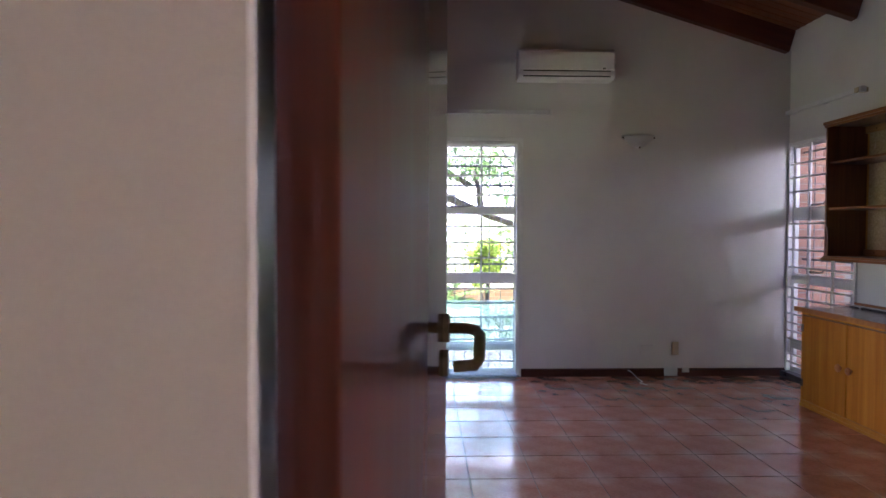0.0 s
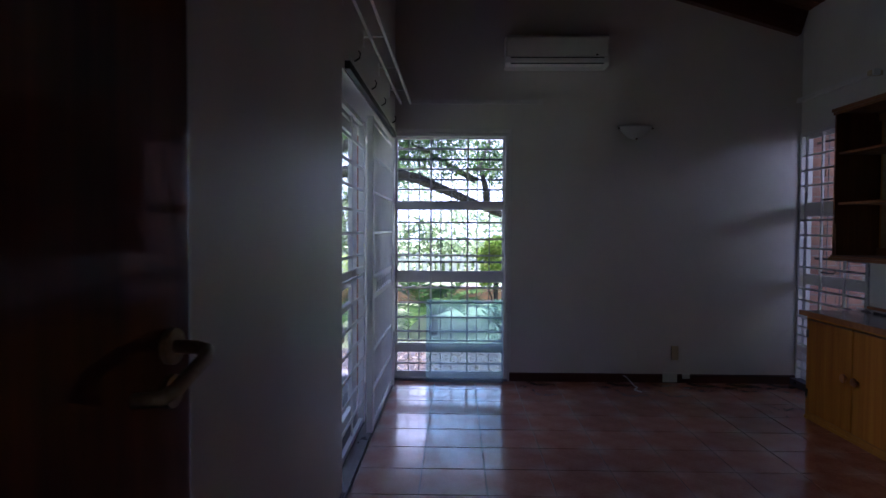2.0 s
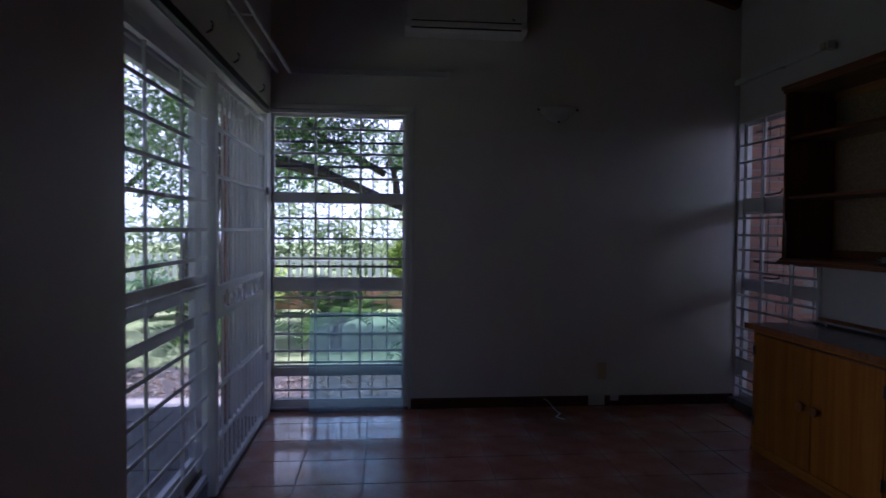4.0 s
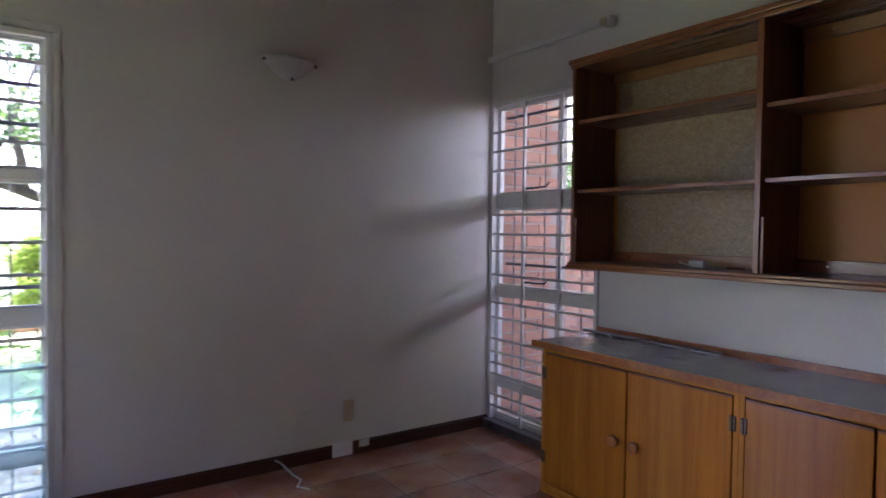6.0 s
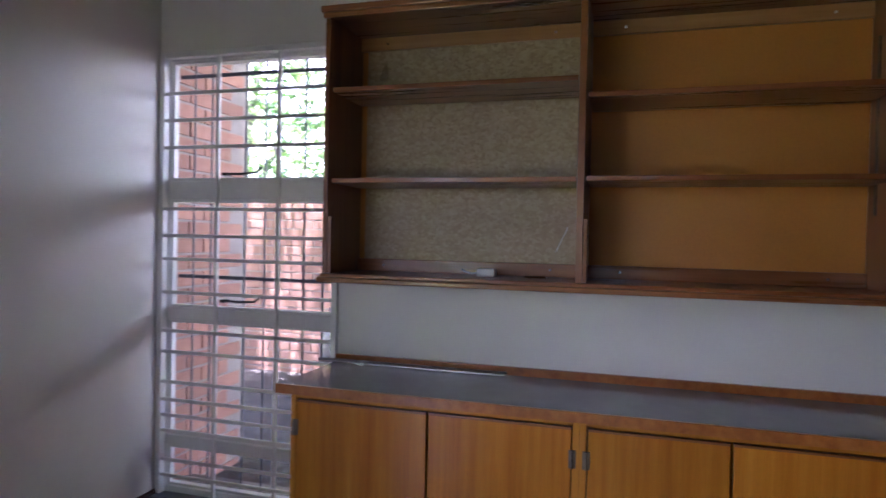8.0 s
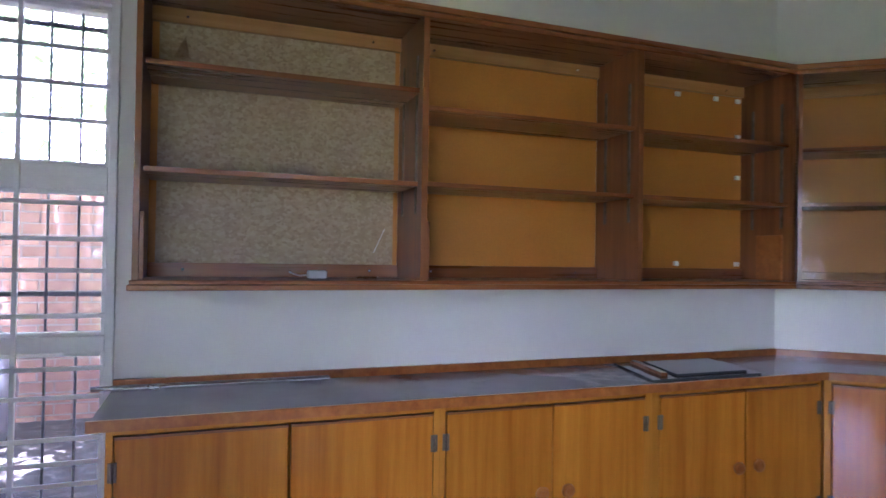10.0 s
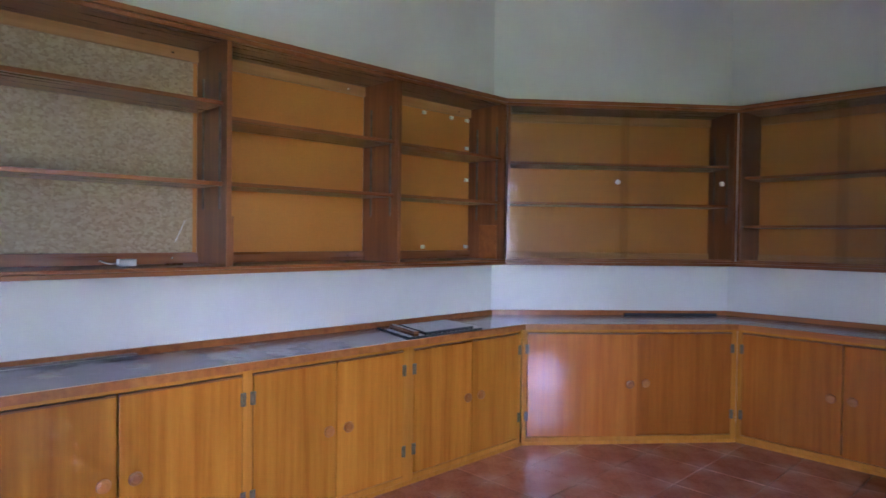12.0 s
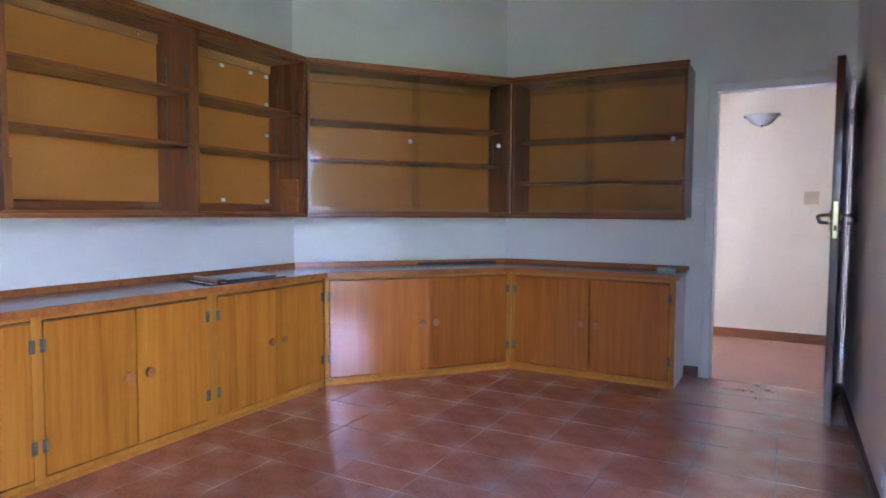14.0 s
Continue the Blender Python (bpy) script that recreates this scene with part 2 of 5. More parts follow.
GRASS_GROUND = speckled("lawn_soil", [(0.25, (0.20, 0.26, 0.09)), (0.55, (0.33, 0.37, 0.15)), (0.8, (0.46, 0.43, 0.25))], 1.4, 0.9, grain=30.0, depth=0.6)
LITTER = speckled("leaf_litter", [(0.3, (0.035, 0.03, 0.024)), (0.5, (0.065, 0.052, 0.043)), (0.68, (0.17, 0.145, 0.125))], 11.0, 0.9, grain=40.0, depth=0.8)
PAVING = speckled("slate_paving", [(0.3, (0.09, 0.088, 0.09)), (0.7, (0.18, 0.17, 0.165))], 5.0, 0.85, depth=0.3, vary=0.15)
BARK = speckled("tree_bark", [(0.3, (0.035, 0.03, 0.026)), (0.55, (0.08, 0.068, 0.058)), (0.75, (0.17, 0.15, 0.13))], 8.0, 0.9, grain=50.0, depth=0.8, stretch=(1, 1, 0.35))
LEAF_DARK = leaf_material("dark_leaf", [(0.0, (0.025, 0.055, 0.018)), (0.6, (0.06, 0.12, 0.03)), (1.0, (0.13, 0.20, 0.05))])
# far leaves hold the sunlit, washed-out paleness in their colour
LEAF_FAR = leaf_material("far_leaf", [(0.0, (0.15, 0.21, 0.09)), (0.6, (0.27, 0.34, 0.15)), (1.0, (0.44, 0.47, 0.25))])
LEAF_LIME = leaf_material("lime_leaf", [(0.0, (0.22, 0.32, 0.06)), (0.6, (0.38, 0.48, 0.10)), (1.0, (0.54, 0.57, 0.16))])
LEAF_PALM = leaf_material("palm_leaf", [(0.0, (0.05, 0.11, 0.05)), (0.6, (0.10, 0.19, 0.08)), (1.0, (0.19, 0.27, 0.12))])
# pale surface of the slab added to bounce light into the passage
BOUNCE_CONCRETE = speckled("pale_concrete", [(0.3, (0.36, 0.34, 0.32)), (0.7, (0.48, 0.46, 0.43))], 3.0, 0.8, depth=0.3)


def haze_material():
    """Plain glowing haze with soft cloud unevenness."""
    m = bpy.data.materials.new("horizon_haze")
    m.use_nodes = True
    nt = m.node_tree
    nt.nodes.remove(nt.nodes["Principled BSDF"])
    glow = nt.nodes.new("ShaderNodeEmission")
    glow.inputs["Strength"].default_value = 1.15
    link(nt, ramp(nt, noise_tex(nt, coords(nt, (1, 1, 3)), 0.03, 4.0), [(0.3, (0.90, 0.95, 1.0)), (0.7, (1.0, 0.99, 0.97))]), glow.inputs["Color"])
    link(nt, glow.outputs[0], nt.nodes["Material Output"].inputs["Surface"])
    return m


HAZE = haze_material()
ROOF_TILE = speckled("roof_tile", [(0.3, (0.12, 0.07, 0.05)), (0.7, (0.22, 0.12, 0.09))], 6.0, 0.8, depth=0.4)


def wallpaper_material():
    """Speckled beige contact paper of small blurred brick-like flecks."""
    m, nt, b = nodes_of("flecked_wallpaper")
    v = coords(nt, (75, 75, 95))
    vo = nt.nodes.new("ShaderNodeTexVoronoi")
    vo.inputs["Scale"].default_value = 1.0
    link(nt, v, vo.inputs["Vector"])
    sep = nt.nodes.new("ShaderNodeSeparateColor")
    link(nt, vo.outputs["Color"], sep.inputs[0])
    col = ramp(nt, mix(nt, 0.35, sep.outputs[0], noise_tex(nt, v, 1.5, 4.0)), [(0.15, (0.28, 0.19, 0.10)), (0.5, (0.345, 0.25, 0.14)), (0.85, (0.41, 0.315, 0.195))])
    link(nt, col, b.inputs["Base Color"])
    b.inputs["Roughness"].default_value = 0.42
    bump(nt, b, noise_tex(nt, v, 2.0, 2.0), 0.08)
    return m


WALLPAPER = wallpaper_material()


# ---- mesh helpers ----
def box(bm, x0, x1, y0, y1, z0, z1, bevel=0.0):
    """Adds one box, with its edges rounded by bevel."""
    made = bmesh.ops.create_cube(bm, size=1.0, matrix=Matrix.Translation(((x0 + x1) / 2, (y0 + y1) / 2, (z0 + z1) / 2)) @ Matrix.Diagonal((abs(x1 - x0), abs(y1 - y0), abs(z1 - z0), 1)))
    if bevel:
        edges = {e for vert in made["verts"] for e in vert.link_edges}
        bmesh.ops.bevel(bm, geom=list(edges), offset=bevel, segments=2, affect="EDGES", profile=0.6)
    return bm


def solid(x0, x1, y0, y1, z0, z1, bevel=0.0):
    return box(bmesh.new(), x0, x1, y0, y1, z0, z1, bevel)


def rod(bm, a, b, r, sides=10, r2=None):
    """Adds a round bar from a to b."""
    a, b = Vector(a), Vector(b)
    d = b - a
    m = Matrix.Translation((a + b) / 2) @ d.to_track_quat("Z", "Y").to_matrix().to_4x4()
    bmesh.ops.create_cone(bm, cap_ends=True, segments=sides, radius1=r, radius2=r if r2 is None else r2, depth=d.length, matrix=m)
    return bm


def tube(bm, pts, radii, sides=8):
    """Adds a bent, tapering tube through points."""
    pts = [Vector(p) for p in pts]
    rings = []
    for n, p in enumerate(pts):
        d = (pts[min(n + 1, len(pts) - 1)] - pts[max(n - 1, 0)]).normalized()
        q = d.to_track_quat("Z", "Y")
        rings.append([bm.verts.new(p + q @ Vector((math.cos(a) * radii[n], math.sin(a) * radii[n], 0))) for a in [2 * math.pi * k / sides for k in range(sides)]])
    for r0, r1 in zip(rings, rings[1:]):
        for k in range(sides):
            bm.faces.new((r0[k], r0[(k + 1) % sides], r1[(k + 1) % sides], r1[k]))
    bm.faces.new(list(reversed(rings[0])))
    bm.faces.new(rings[-1])
    return bm


def prism(bm, corners, z0, z1):
    """Adds an upright prism over a plan outline, given anticlockwise."""
    low = [bm.verts.new((x, y, z0)) for x, y in corners]
    top = [bm.verts.new((x, y, z1)) for x, y in corners]
    bm.faces.new(list(reversed(low)))
    bm.faces.new(top)
    for k in range(len(corners)):
        j = (k + 1) % len(corners)
        bm.faces.new((low[k], low[j], top[j], top[k]))
    return bm


def lathe(bm, outline, m, sides=20):
    """Adds a turned solid: outline of (radius, height) about the local z of m."""
    rings = [[bm.verts.new(m @ Vector((r * math.cos(2 * math.pi * k / sides), r * math.sin(2 * math.pi * k / sides), h))) for k in range(sides)] for r, h in outline]
    for r0, r1 in zip(rings, rings[1:]):
        for k in range(sides):
            bm.faces.new((r0[k], r0[(k + 1) % sides], r1[(k + 1) % sides], r1[k]))
    bm.faces.new(list(reversed(rings[0])))
    bm.faces.new(rings[-1])
    return bm


def mesh_of(name, bm, material, smooth=False):
    bmesh.ops.recalc_face_normals(bm, faces=bm.faces)
    me = bpy.data.meshes.new(name)
    bm.to_mesh(me)
    bm.free()
    me.materials.append(material)
    if smooth:
        me.polygons.foreach_set("use_smooth", [True] * len(me.polygons))
    return me


def part(name, bm, material, parent, label="", smooth=False):
    """One mesh object under a thing or a part."""
    ob = new(name, mesh_of(name, bm, material, smooth))
    ob.parent = parent
    return tagged(ob, label)


def thing(name, m, label, category, group=""):
    ob = new(name)
    ob.matrix_basis = m
    ob.empty_display_size = 0.1
    return tagged(ob, label, category, group)


def single(name, bm, material, label, category, group="", kind="", smooth=False, m=None):
    ob = new(name, mesh_of(name, bm, material, smooth))
    if m is not None:
        ob.matrix_basis = m
    return tagged(ob, label, category, group, kind)


def structure(name, bm, material, label, category="wall"):
    return single(name, bm, material, label, category, kind="structure")


def frame_along(origin, right, into):
    """A pose with x along a wall to the right, y into the wall, z up."""
    r, i = Vector((*right, 0)).normalized(), Vector((*into, 0)).normalized()
    if r.x * i.y - r.y * i.x < 0:
        r = -r
    m = Matrix.Identity(4)
    m.col[0][:3], m.col[1][:3], m.col[2][:3], m.col[3][:3] = r, i, (0, 0, 1), origin
    return m


# ---- the room's plan ----
XW, XE, YS, YN = 0.03, 3.545, 0.87, 6.29
HALL_Y = 0.800                     # hall face of the door wall
CORNER_E, CORNER_S = (XE, 2.19), (2.44, YS)   # ends of the diagonal wall
EAVE, PITCH = 3.20, 0.30           # ceiling height at the east wall, rise per metre westwards
DOOR_L, DOOR_R, DOOR_H = 0.030, 0.855, 2.04
NWX0, NWX1, NWZ0, NWZ1 = 0.0, 1.024, 0.02, 2.178
EWY0, EWY1, EWZ0, EWZ1 = 5.335, 6.287, 0.05, 2.175
WDY0, WDY1, WDZ1 = 3.73, 6.13, 2.10
WALL = 0.25
ROOF_W = 2.8                       # unseen roof overhang, drawn out to shade the patio


def roof_z(x):
    return EAVE + PITCH * (XE - x)


def gable(bm, x0, x1, y0, y1, z0):
    """Wall piece whose top follows the roof slope."""
    v = [bm.verts.new((x, y, z)) for x, y, z in ((x0, y0, z0), (x1, y0, z0), (x1, y0, roof_z(x1) + 0.1), (x0, y0, roof_z(x0) + 0.1), (x0, y1, z0), (x1, y1, z0), (x1, y1, roof_z(x1) + 0.1), (x0, y1, roof_z(x0) + 0.1))]
    for f in ((0, 1, 2, 3), (5, 4, 7, 6), (0, 4, 5, 1), (1, 5, 6, 2), (2, 6, 7, 3), (3, 7, 4, 0)):
        bm.faces.new([v[k] for k in f])
    return bm


bm = bmesh.new()
gable(bm, NWX1, XE + WALL, YN, YN + WALL, -0.15)
gable(bm, XW - WALL, NWX0 - 0.001, YN, YN + WALL, -0.15)
gable(bm, NWX0, NWX1, YN, YN + WALL, NWZ1)
box(bm, NWX0, NWX1, YN, YN + WALL, -0.15, NWZ0)
structure("wall_north", bm, WALL_PAINT, "off-white plastered gable wall with a tall barred window")

bm = bmesh.new()
top_e = EAVE + 0.05
box(bm, XE, XE + WALL, EWY1, YN, -0.15, top_e)
box(bm, XE, XE + WALL, 2.1, EWY0, -0.15, top_e)
box(bm, XE, XE + WALL, EWY0, EWY1, EWZ1, top_e)
box(bm, XE, XE + WALL, EWY0, EWY1, -0.15, EWZ0)
structure("wall_east", bm, WALL_PAINT, "off-white plastered wall behind the cabinets and shelves")

bm = bmesh.new()
out = Vector((0.764, -0.645)) * 0.2
prism(bm, [CORNER_E, CORNER_S, (CORNER_S[0] + out.x, CORNER_S[1] + out.y), (CORNER_E[0] + out.x, CORNER_E[1] + out.y)], -0.15, 4.0)
structure("wall_diagonal", bm, WALL_PAINT, "off-white plastered wall set across the corner of the room")

bm = bmesh.new()
top_w = roof_z(XW) + 0.1
box(bm, XW - WALL, XW, YS, WDY0, -0.15, top_w)
box(bm, XW - WALL, XW, WDY1, YN, -0.15, top_w)
box(bm, XW - WALL, XW, WDY0, WDY1, WDZ1, top_w)
structure("wall_west", bm, WALL_PAINT, "off-white plastered wall with a wide garden door opening")

bm = bmesh.new()
gable(bm, DOOR_R, 2.7, HALL_Y, YS, -0.15)
gable(bm, -1.3, DOOR_L, HALL_Y, YS, -0.15)
gable(bm, DOOR_L, DOOR_R, HALL_Y, YS, DOOR_H)
structure("wall_south", bm, WALL_PAINT, "off-white plastered wall with the room's doorway")

bm = bmesh.new()
FAR_HALL = -0.90
box(bm, -1.3, 2.8, FAR_HALL - 0.15, FAR_HALL, -0.15, 2.75)
structure("wall_hall_far", bm, HALL_PAINT, "cream plastered wall across the passage")
bm = bmesh.new()
box(bm, -1.3, DOOR_L + 0.0145, HALL_Y - 0.006, HALL_Y - 0.0025, 0.0, 2.7)
box(bm, DOOR_R + 0.043, 2.8, HALL_Y - 0.006, HALL_Y - 0.0025, 0.0, 2.7)
box(bm, DOOR_L + 0.0145, DOOR_R + 0.043, HALL_Y - 0.006, HALL_Y - 0.0025, DOOR_H + 0.043, 2.7)
structure("wall_hall_near", bm, HALL_PAINT, "cream plaster on the passage side of the door wall")
structure("wall_hall_west", solid(-1.45, -1.3, FAR_HALL - 0.15, YS, -0.15, 2.75), HALL_PAINT, "cream plastered end wall of the passage")
# unseen opening, added and sized to let daylight into the passage
bm = bmesh.new()
box(bm, 2.8, 2.95, FAR_HALL - 0.15, FAR_HALL + 0.45, -0.15, 2.75)
box(bm, 2.8, 2.95, FAR_HALL + 0.45, HALL_Y, 2.05, 2.75)
box(bm, 2.8, 2.95, 0.50, HALL_Y, -0.15, 2.05)
structure("wall_hall_east", bm, HALL_PAINT, "cream plastered end wall with an unseen opening added to light the passage")
structure("ceiling_hall", solid(-1.3, 2.8, FAR_HALL - 0.15, HALL_Y - 0.001, 2.7, 2.8), WHITE_WOOD, "plain white passage ceiling", "ceiling")
structure("floor_hall", solid(-1.3, 2.8, FAR_HALL, YS - 0.012, -0.15, -0.001), HALL_TILE, "matt terracotta passage floor", "floor")

# ceiling: boards on the slope, joined in one mesh
bm = bmesh.new()
slope = math.atan(PITCH)
y = YS - 0.1
while y < YN + 0.5:
    v = []
    # both eaves run on out of view to cut light at the openings
    for x, z in ((XW - ROOF_W, 0.0), (XE + 1.1, 0.0)):
        for yy in (y, y + 0.094):
            for dz in (0.0, 0.022):
                v.append(bm.verts.new((x, yy, roof_z(x) + dz + (0.004 if yy != y else 0.0))))
    for f in ((0, 2, 6, 4), (1, 5, 7, 3), (0, 4, 5, 1), (2, 3, 7, 6), (0, 1, 3, 2), (4, 6, 7, 5)):
        bm.faces.new([v[k] for k in f])
    y += 0.098
structure("ceiling", bm, CEILING_WOOD, "sloping red-brown tongue-and-groove timber ceiling", "ceiling")
bm = bmesh.new()
v = [bm.verts.new(p) for x in (XW - ROOF_W - 0.05, XE + 1.15) for yy in (YS - 0.2, YN + 0.60) for p in ((x, yy, roof_z(x) + 0.04), (x, yy, roof_z(x) + 0.16))]
for f in ((0, 2, 6, 4), (1, 5, 7, 3), (0, 4, 5, 1), (2, 3, 7, 6), (0, 1, 3, 2), (4, 6, 7, 5)):
    bm.faces.new([v[k] for k in f])
structure("roof", bm, ROOF_TILE, "tiled roof slope over the room with unseen eaves added for shade", "roof")

RAFTER_LENGTH = (XE - XW) / math.cos(slope)


def rafter(y):
    """A planed roof beam under the boards, from wall to wall."""
    bm = solid(0, RAFTER_LENGTH, -0.038, 0.038, -0.205, -0.002, 0.006)
    ob = single("rafter", bm, BEAM_WOOD, "dark red-brown varnished roof beam under the boards", "beam", "roof beams", m=Matrix.Translation((XE, y, EAVE)) @ Matrix.Rotation(math.pi, 4, "Z") @ Matrix.Rotation(-slope, 4, "Y"))
    return ob


for k in range(6):
    rafter(YN - 0.038 - 0.905 * k)


# ---- floor pieces are at the end of the file ----
structure("floor", prism(bmesh.new(), [(XW, YN), (XW, YS - 0.012), (CORNER_S[0] + 0.05, YS - 0.012), (XE, CORNER_E[1] - 0.05), (XE, YN)], -0.15, -0.004), GROUT, "terracotta tiled floor with dark grout joints", "floor")


def board(name, a, b, height, thick, material, label):
    """A baseboard along the plan line a to b, its face to the left of that way."""
    a, b = Vector(a), Vector(b)
    d = (b - a).normalized()
    n = Vector((-d.y, d.x)) * thick
    bm = bmesh.new()
    low = [a, b, b + n, a + n]
    prism(bm, [tuple(p) for p in low], 0.001, height - 0.008)
    prism(bm, [tuple(a), tuple(b), tuple(b + n * 0.55), tuple(a + n * 0.55)], height - 0.008, height)
    return structure(name, bm, material, label, "baseboard")


board("baseboard_north", (XE - 0.002, YN), (NWX1 + 0.02, YN), 0.075, 0.016, BASE_WOOD, "dark brown wooden baseboard")
board("baseboard_west", (XW, WDY0), (XW, YS), 0.075, 0.016, BASE_WOOD, "dark brown wooden baseboard")
board("baseboard_south", (DOOR_R + 0.06, YS), (1.03, YS), 0.075, 0.016, BASE_WOOD, "dark brown wooden baseboard")
board("baseboard_hall", (2.8, FAR_HALL), (-1.3, FAR_HALL), 0.09, 0.018, HALL_BASE, "brown wooden baseboard of the passage")

# ---- windows ----
def window_local(name, m, w, z0, z1, transoms, inner_v, inner_h, outer_v, outer_h, label, stays):
    """A white steel window with an inner burglar grille and thin outer bars. x along the wall, y outwards, z up."""
    win = thing(name, m, label, "window")
    win["kind"] = "structure"
    t = 0.036
    f = part("window_frame", bmesh.new(), WHITE_METAL, win)
    bm = bmesh.new()
    box(bm, 0, t, 0.03, 0.085, z0, z1, 0.004)
    box(bm, w - t, w, 0.03, 0.085, z0, z1, 0.004)
    box(bm, t, w - t, 0.03, 0.085, z1 - t, z1, 0.004)
    box(bm, t, w - t, 0.03, 0.085, z0, z0 + t, 0.004)
    f.data = mesh_of("window_frame", bm, WHITE_METAL)
    edges = [z0 + t]
    for a, b in transoms:
        part("transom", solid(t, w - t, 0.028, 0.082, a, b, 0.005), WHITE_METAL, win)
        edges += [a, b]
    edges.append(z1 - t)
    edges.sort()
    for a, b in zip(edges[::2], edges[1::2]):
        sash = bmesh.new()
        s = 0.014
        box(sash, t, t + s, 0.036, 0.07, a, b, 0.003)
        box(sash, w - t - s, w - t, 0.036, 0.07, a, b, 0.003)
        box(sash, t + s, w - t - s, 0.036, 0.07, b - s, b, 0.003)
        box(sash, t + s, w - t - s, 0.036, 0.07, a, a + s, 0.003)
        so = part("sash", sash, WHITE_METAL, win)
        pane = part("pane", solid(t + s, w - t - s, 0.051, 0.055, a + s, b - s), GLASS, so, "clear glass pane")
        pane.visible_shadow = False
    grille = part("burglar_grille", solid(0.002, 0.03, -0.012, 0.026, z0 + 0.004, z1 - 0.004, 0.003), WHITE_METAL, win, "white enamelled steel burglar bars")
    part("grille_edge", solid(w - 0.03, w - 0.002, -0.012, 0.026, z0 + 0.004, z1 - 0.004, 0.003), WHITE_METAL, grille)
    part("grille_edge", solid(0.03, w - 0.03, -0.010, 0.024, z1 - 0.03, z1 - 0.004, 0.003), WHITE_METAL, grille)
    for x in inner_v:
        part("grille_upright", solid(x - 0.008, x + 0.008, 0.0, 0.018, z0 + 0.004, z1 - 0.03, 0.002), WHITE_METAL, grille)
    for z in inner_h:
        part("grille_bar", solid(0.03, w - 0.03, -0.009, 0.0, z - 0.008, z + 0.008, 0.002), WHITE_METAL, grille)
    for x in outer_v:
        part("outer_bar", rod(bmesh.new(), (x, 0.125, z0), (x, 0.125, z1), 0.005, 8), BAR_BLACK, win)
    for z in outer_h:
        part("outer_crossbar", solid(0, w, 0.131, 0.137, z - 0.009, z + 0.009), BAR_BLACK, win)
    for x, z in stays:
        bm = bmesh.new()
        tube(bm, [(x - 0.10, 0.0, z + 0.004), (x - 0.02, -0.016, z), (x + 0.07, -0.014, z + 0.006), (x + 0.10, -0.02, z + 0.03)], [0.005, 0.006, 0.005, 0.004])
        box(bm, x - 0.115, x - 0.09, -0.012, 0.03, z - 0.006, z + 0.008, 0.002)
        part("window_stay", bm, DARK_IRON, win, "dark iron window stay")
    part("window_sill", solid(-0.0, w, 0.09, WALL - 0.002, z0 - 0.004, z0 + 0.012, 0.003), SILL_TILE, win, "dark slate sill")
    return win


window_local("window_1", frame_along((NWX0, YN, 0), (1, 0), (0, 1)), NWX1 - NWX0, NWZ0, NWZ1,
             [(0.255, 0.308), (0.878, 0.953), (1.520, 1.570)], [0.347, 0.669],
             [2.035, 1.86, 1.682, 1.394, 1.248, 1.105, 0.821, 0.69, 0.558, 0.435, 0.352, 0.15],
             [0.141, 0.238, 0.432, 0.528, 0.756, 0.866], [1.96, 1.78, 1.04], "tall white steel window with burglar bars beside the garden door", [(0.50, 1.575)])
window_local("window_2", frame_along((XE, EWY1, 0), (0, -1), (1, 0)), EWY1 - EWY0, EWZ0, EWZ1,
             [(0.285, 0.335), (0.895, 0.955), (1.475, 1.565)], [0.317, 0.640],
             [1.975, 1.848, 1.72, 1.428, 1.301, 1.19, 1.03, 0.846, 0.746, 0.60, 0.515, 0.44, 0.365, 0.225, 0.15],
             [0.10, 0.20, 0.39, 0.50, 0.71, 0.81], [2.09, 1.10], "tall white steel window with burglar bars in the corner", [(0.47, 1.59), (0.47, 1.0)])

# trim round the north window
bm = bmesh.new()
box(bm, XW, NWX1 + 0.03, YN - 0.012, YN, NWZ1, NWZ1 + 0.035, 0.004)
box(bm, NWX1, NWX1 + 0.03, YN - 0.012, YN, 0.075, NWZ1, 0.004)
structure("trim_window_1", bm, WHITE_WOOD, "white painted trim around the tall window", "trim")
structure("step_window_1", solid(XW, NWX1, YN - 0.03, YN + 0.03, -0.003, 0.018, 0.006), SILL_TILE, "dark tiled sill under the tall window", "sill")
structure("step_window_2", solid(XE - 0.06, XE + 0.03, EWY0, EWY1, -0.003, 0.058, 0.006), SILL_TILE, "dark slate tiled sill under the corner window", "sill")

bm = bmesh.new()
a, b = Vector((0, YN - 0.085, 0.0)), Vector((0, YN - 0.018, 0.715))
v = [bm.verts.new((x, p.y + d, p.z)) for p in (a, b) for x in (0.31, 0.985) for d in (0.0, 0.004)]
for f in ((0, 1, 3, 2), (4, 6, 7, 5), (0, 2, 6, 4), (1, 5, 7, 3), (0, 4, 5, 1), (2, 3, 7, 6)):
    bm.faces.new([v[k] for k in f])
pane = single("glass_sheet", bm, LOOSE_GLASS, "loose greenish glass pane leaning against the tall window", "glass pane")
pane.visible_shadow = False

# ---- garden door: frame, sliding leaf and two security gates ----
garden = thing("door_2", Matrix.Translation((XW, WDY0, 0)), "white framed garden door opening with a lock rail", "door")
garden["kind"] = "structure"
L = WDY1 - WDY0
for nm, b in (("jamb", (-0.21, -0.15, 0.0, 0.055)), ("jamb", (-0.21, -0.15, L - 0.055, L))):
    part(nm, solid(b[0], b[1], b[2], b[3], 0.0, WDZ1 - 0.06, 0.004), WHITE_WOOD, garden)
part("header", solid(-0.21, -0.15, 0, L, WDZ1 - 0.06, WDZ1, 0.004), WHITE_WOOD, garden)
part("threshold", solid(-0.25, -0.001, 0, L, -0.012, 0.012, 0.004), SILL_TILE, garden, "dark slate threshold")
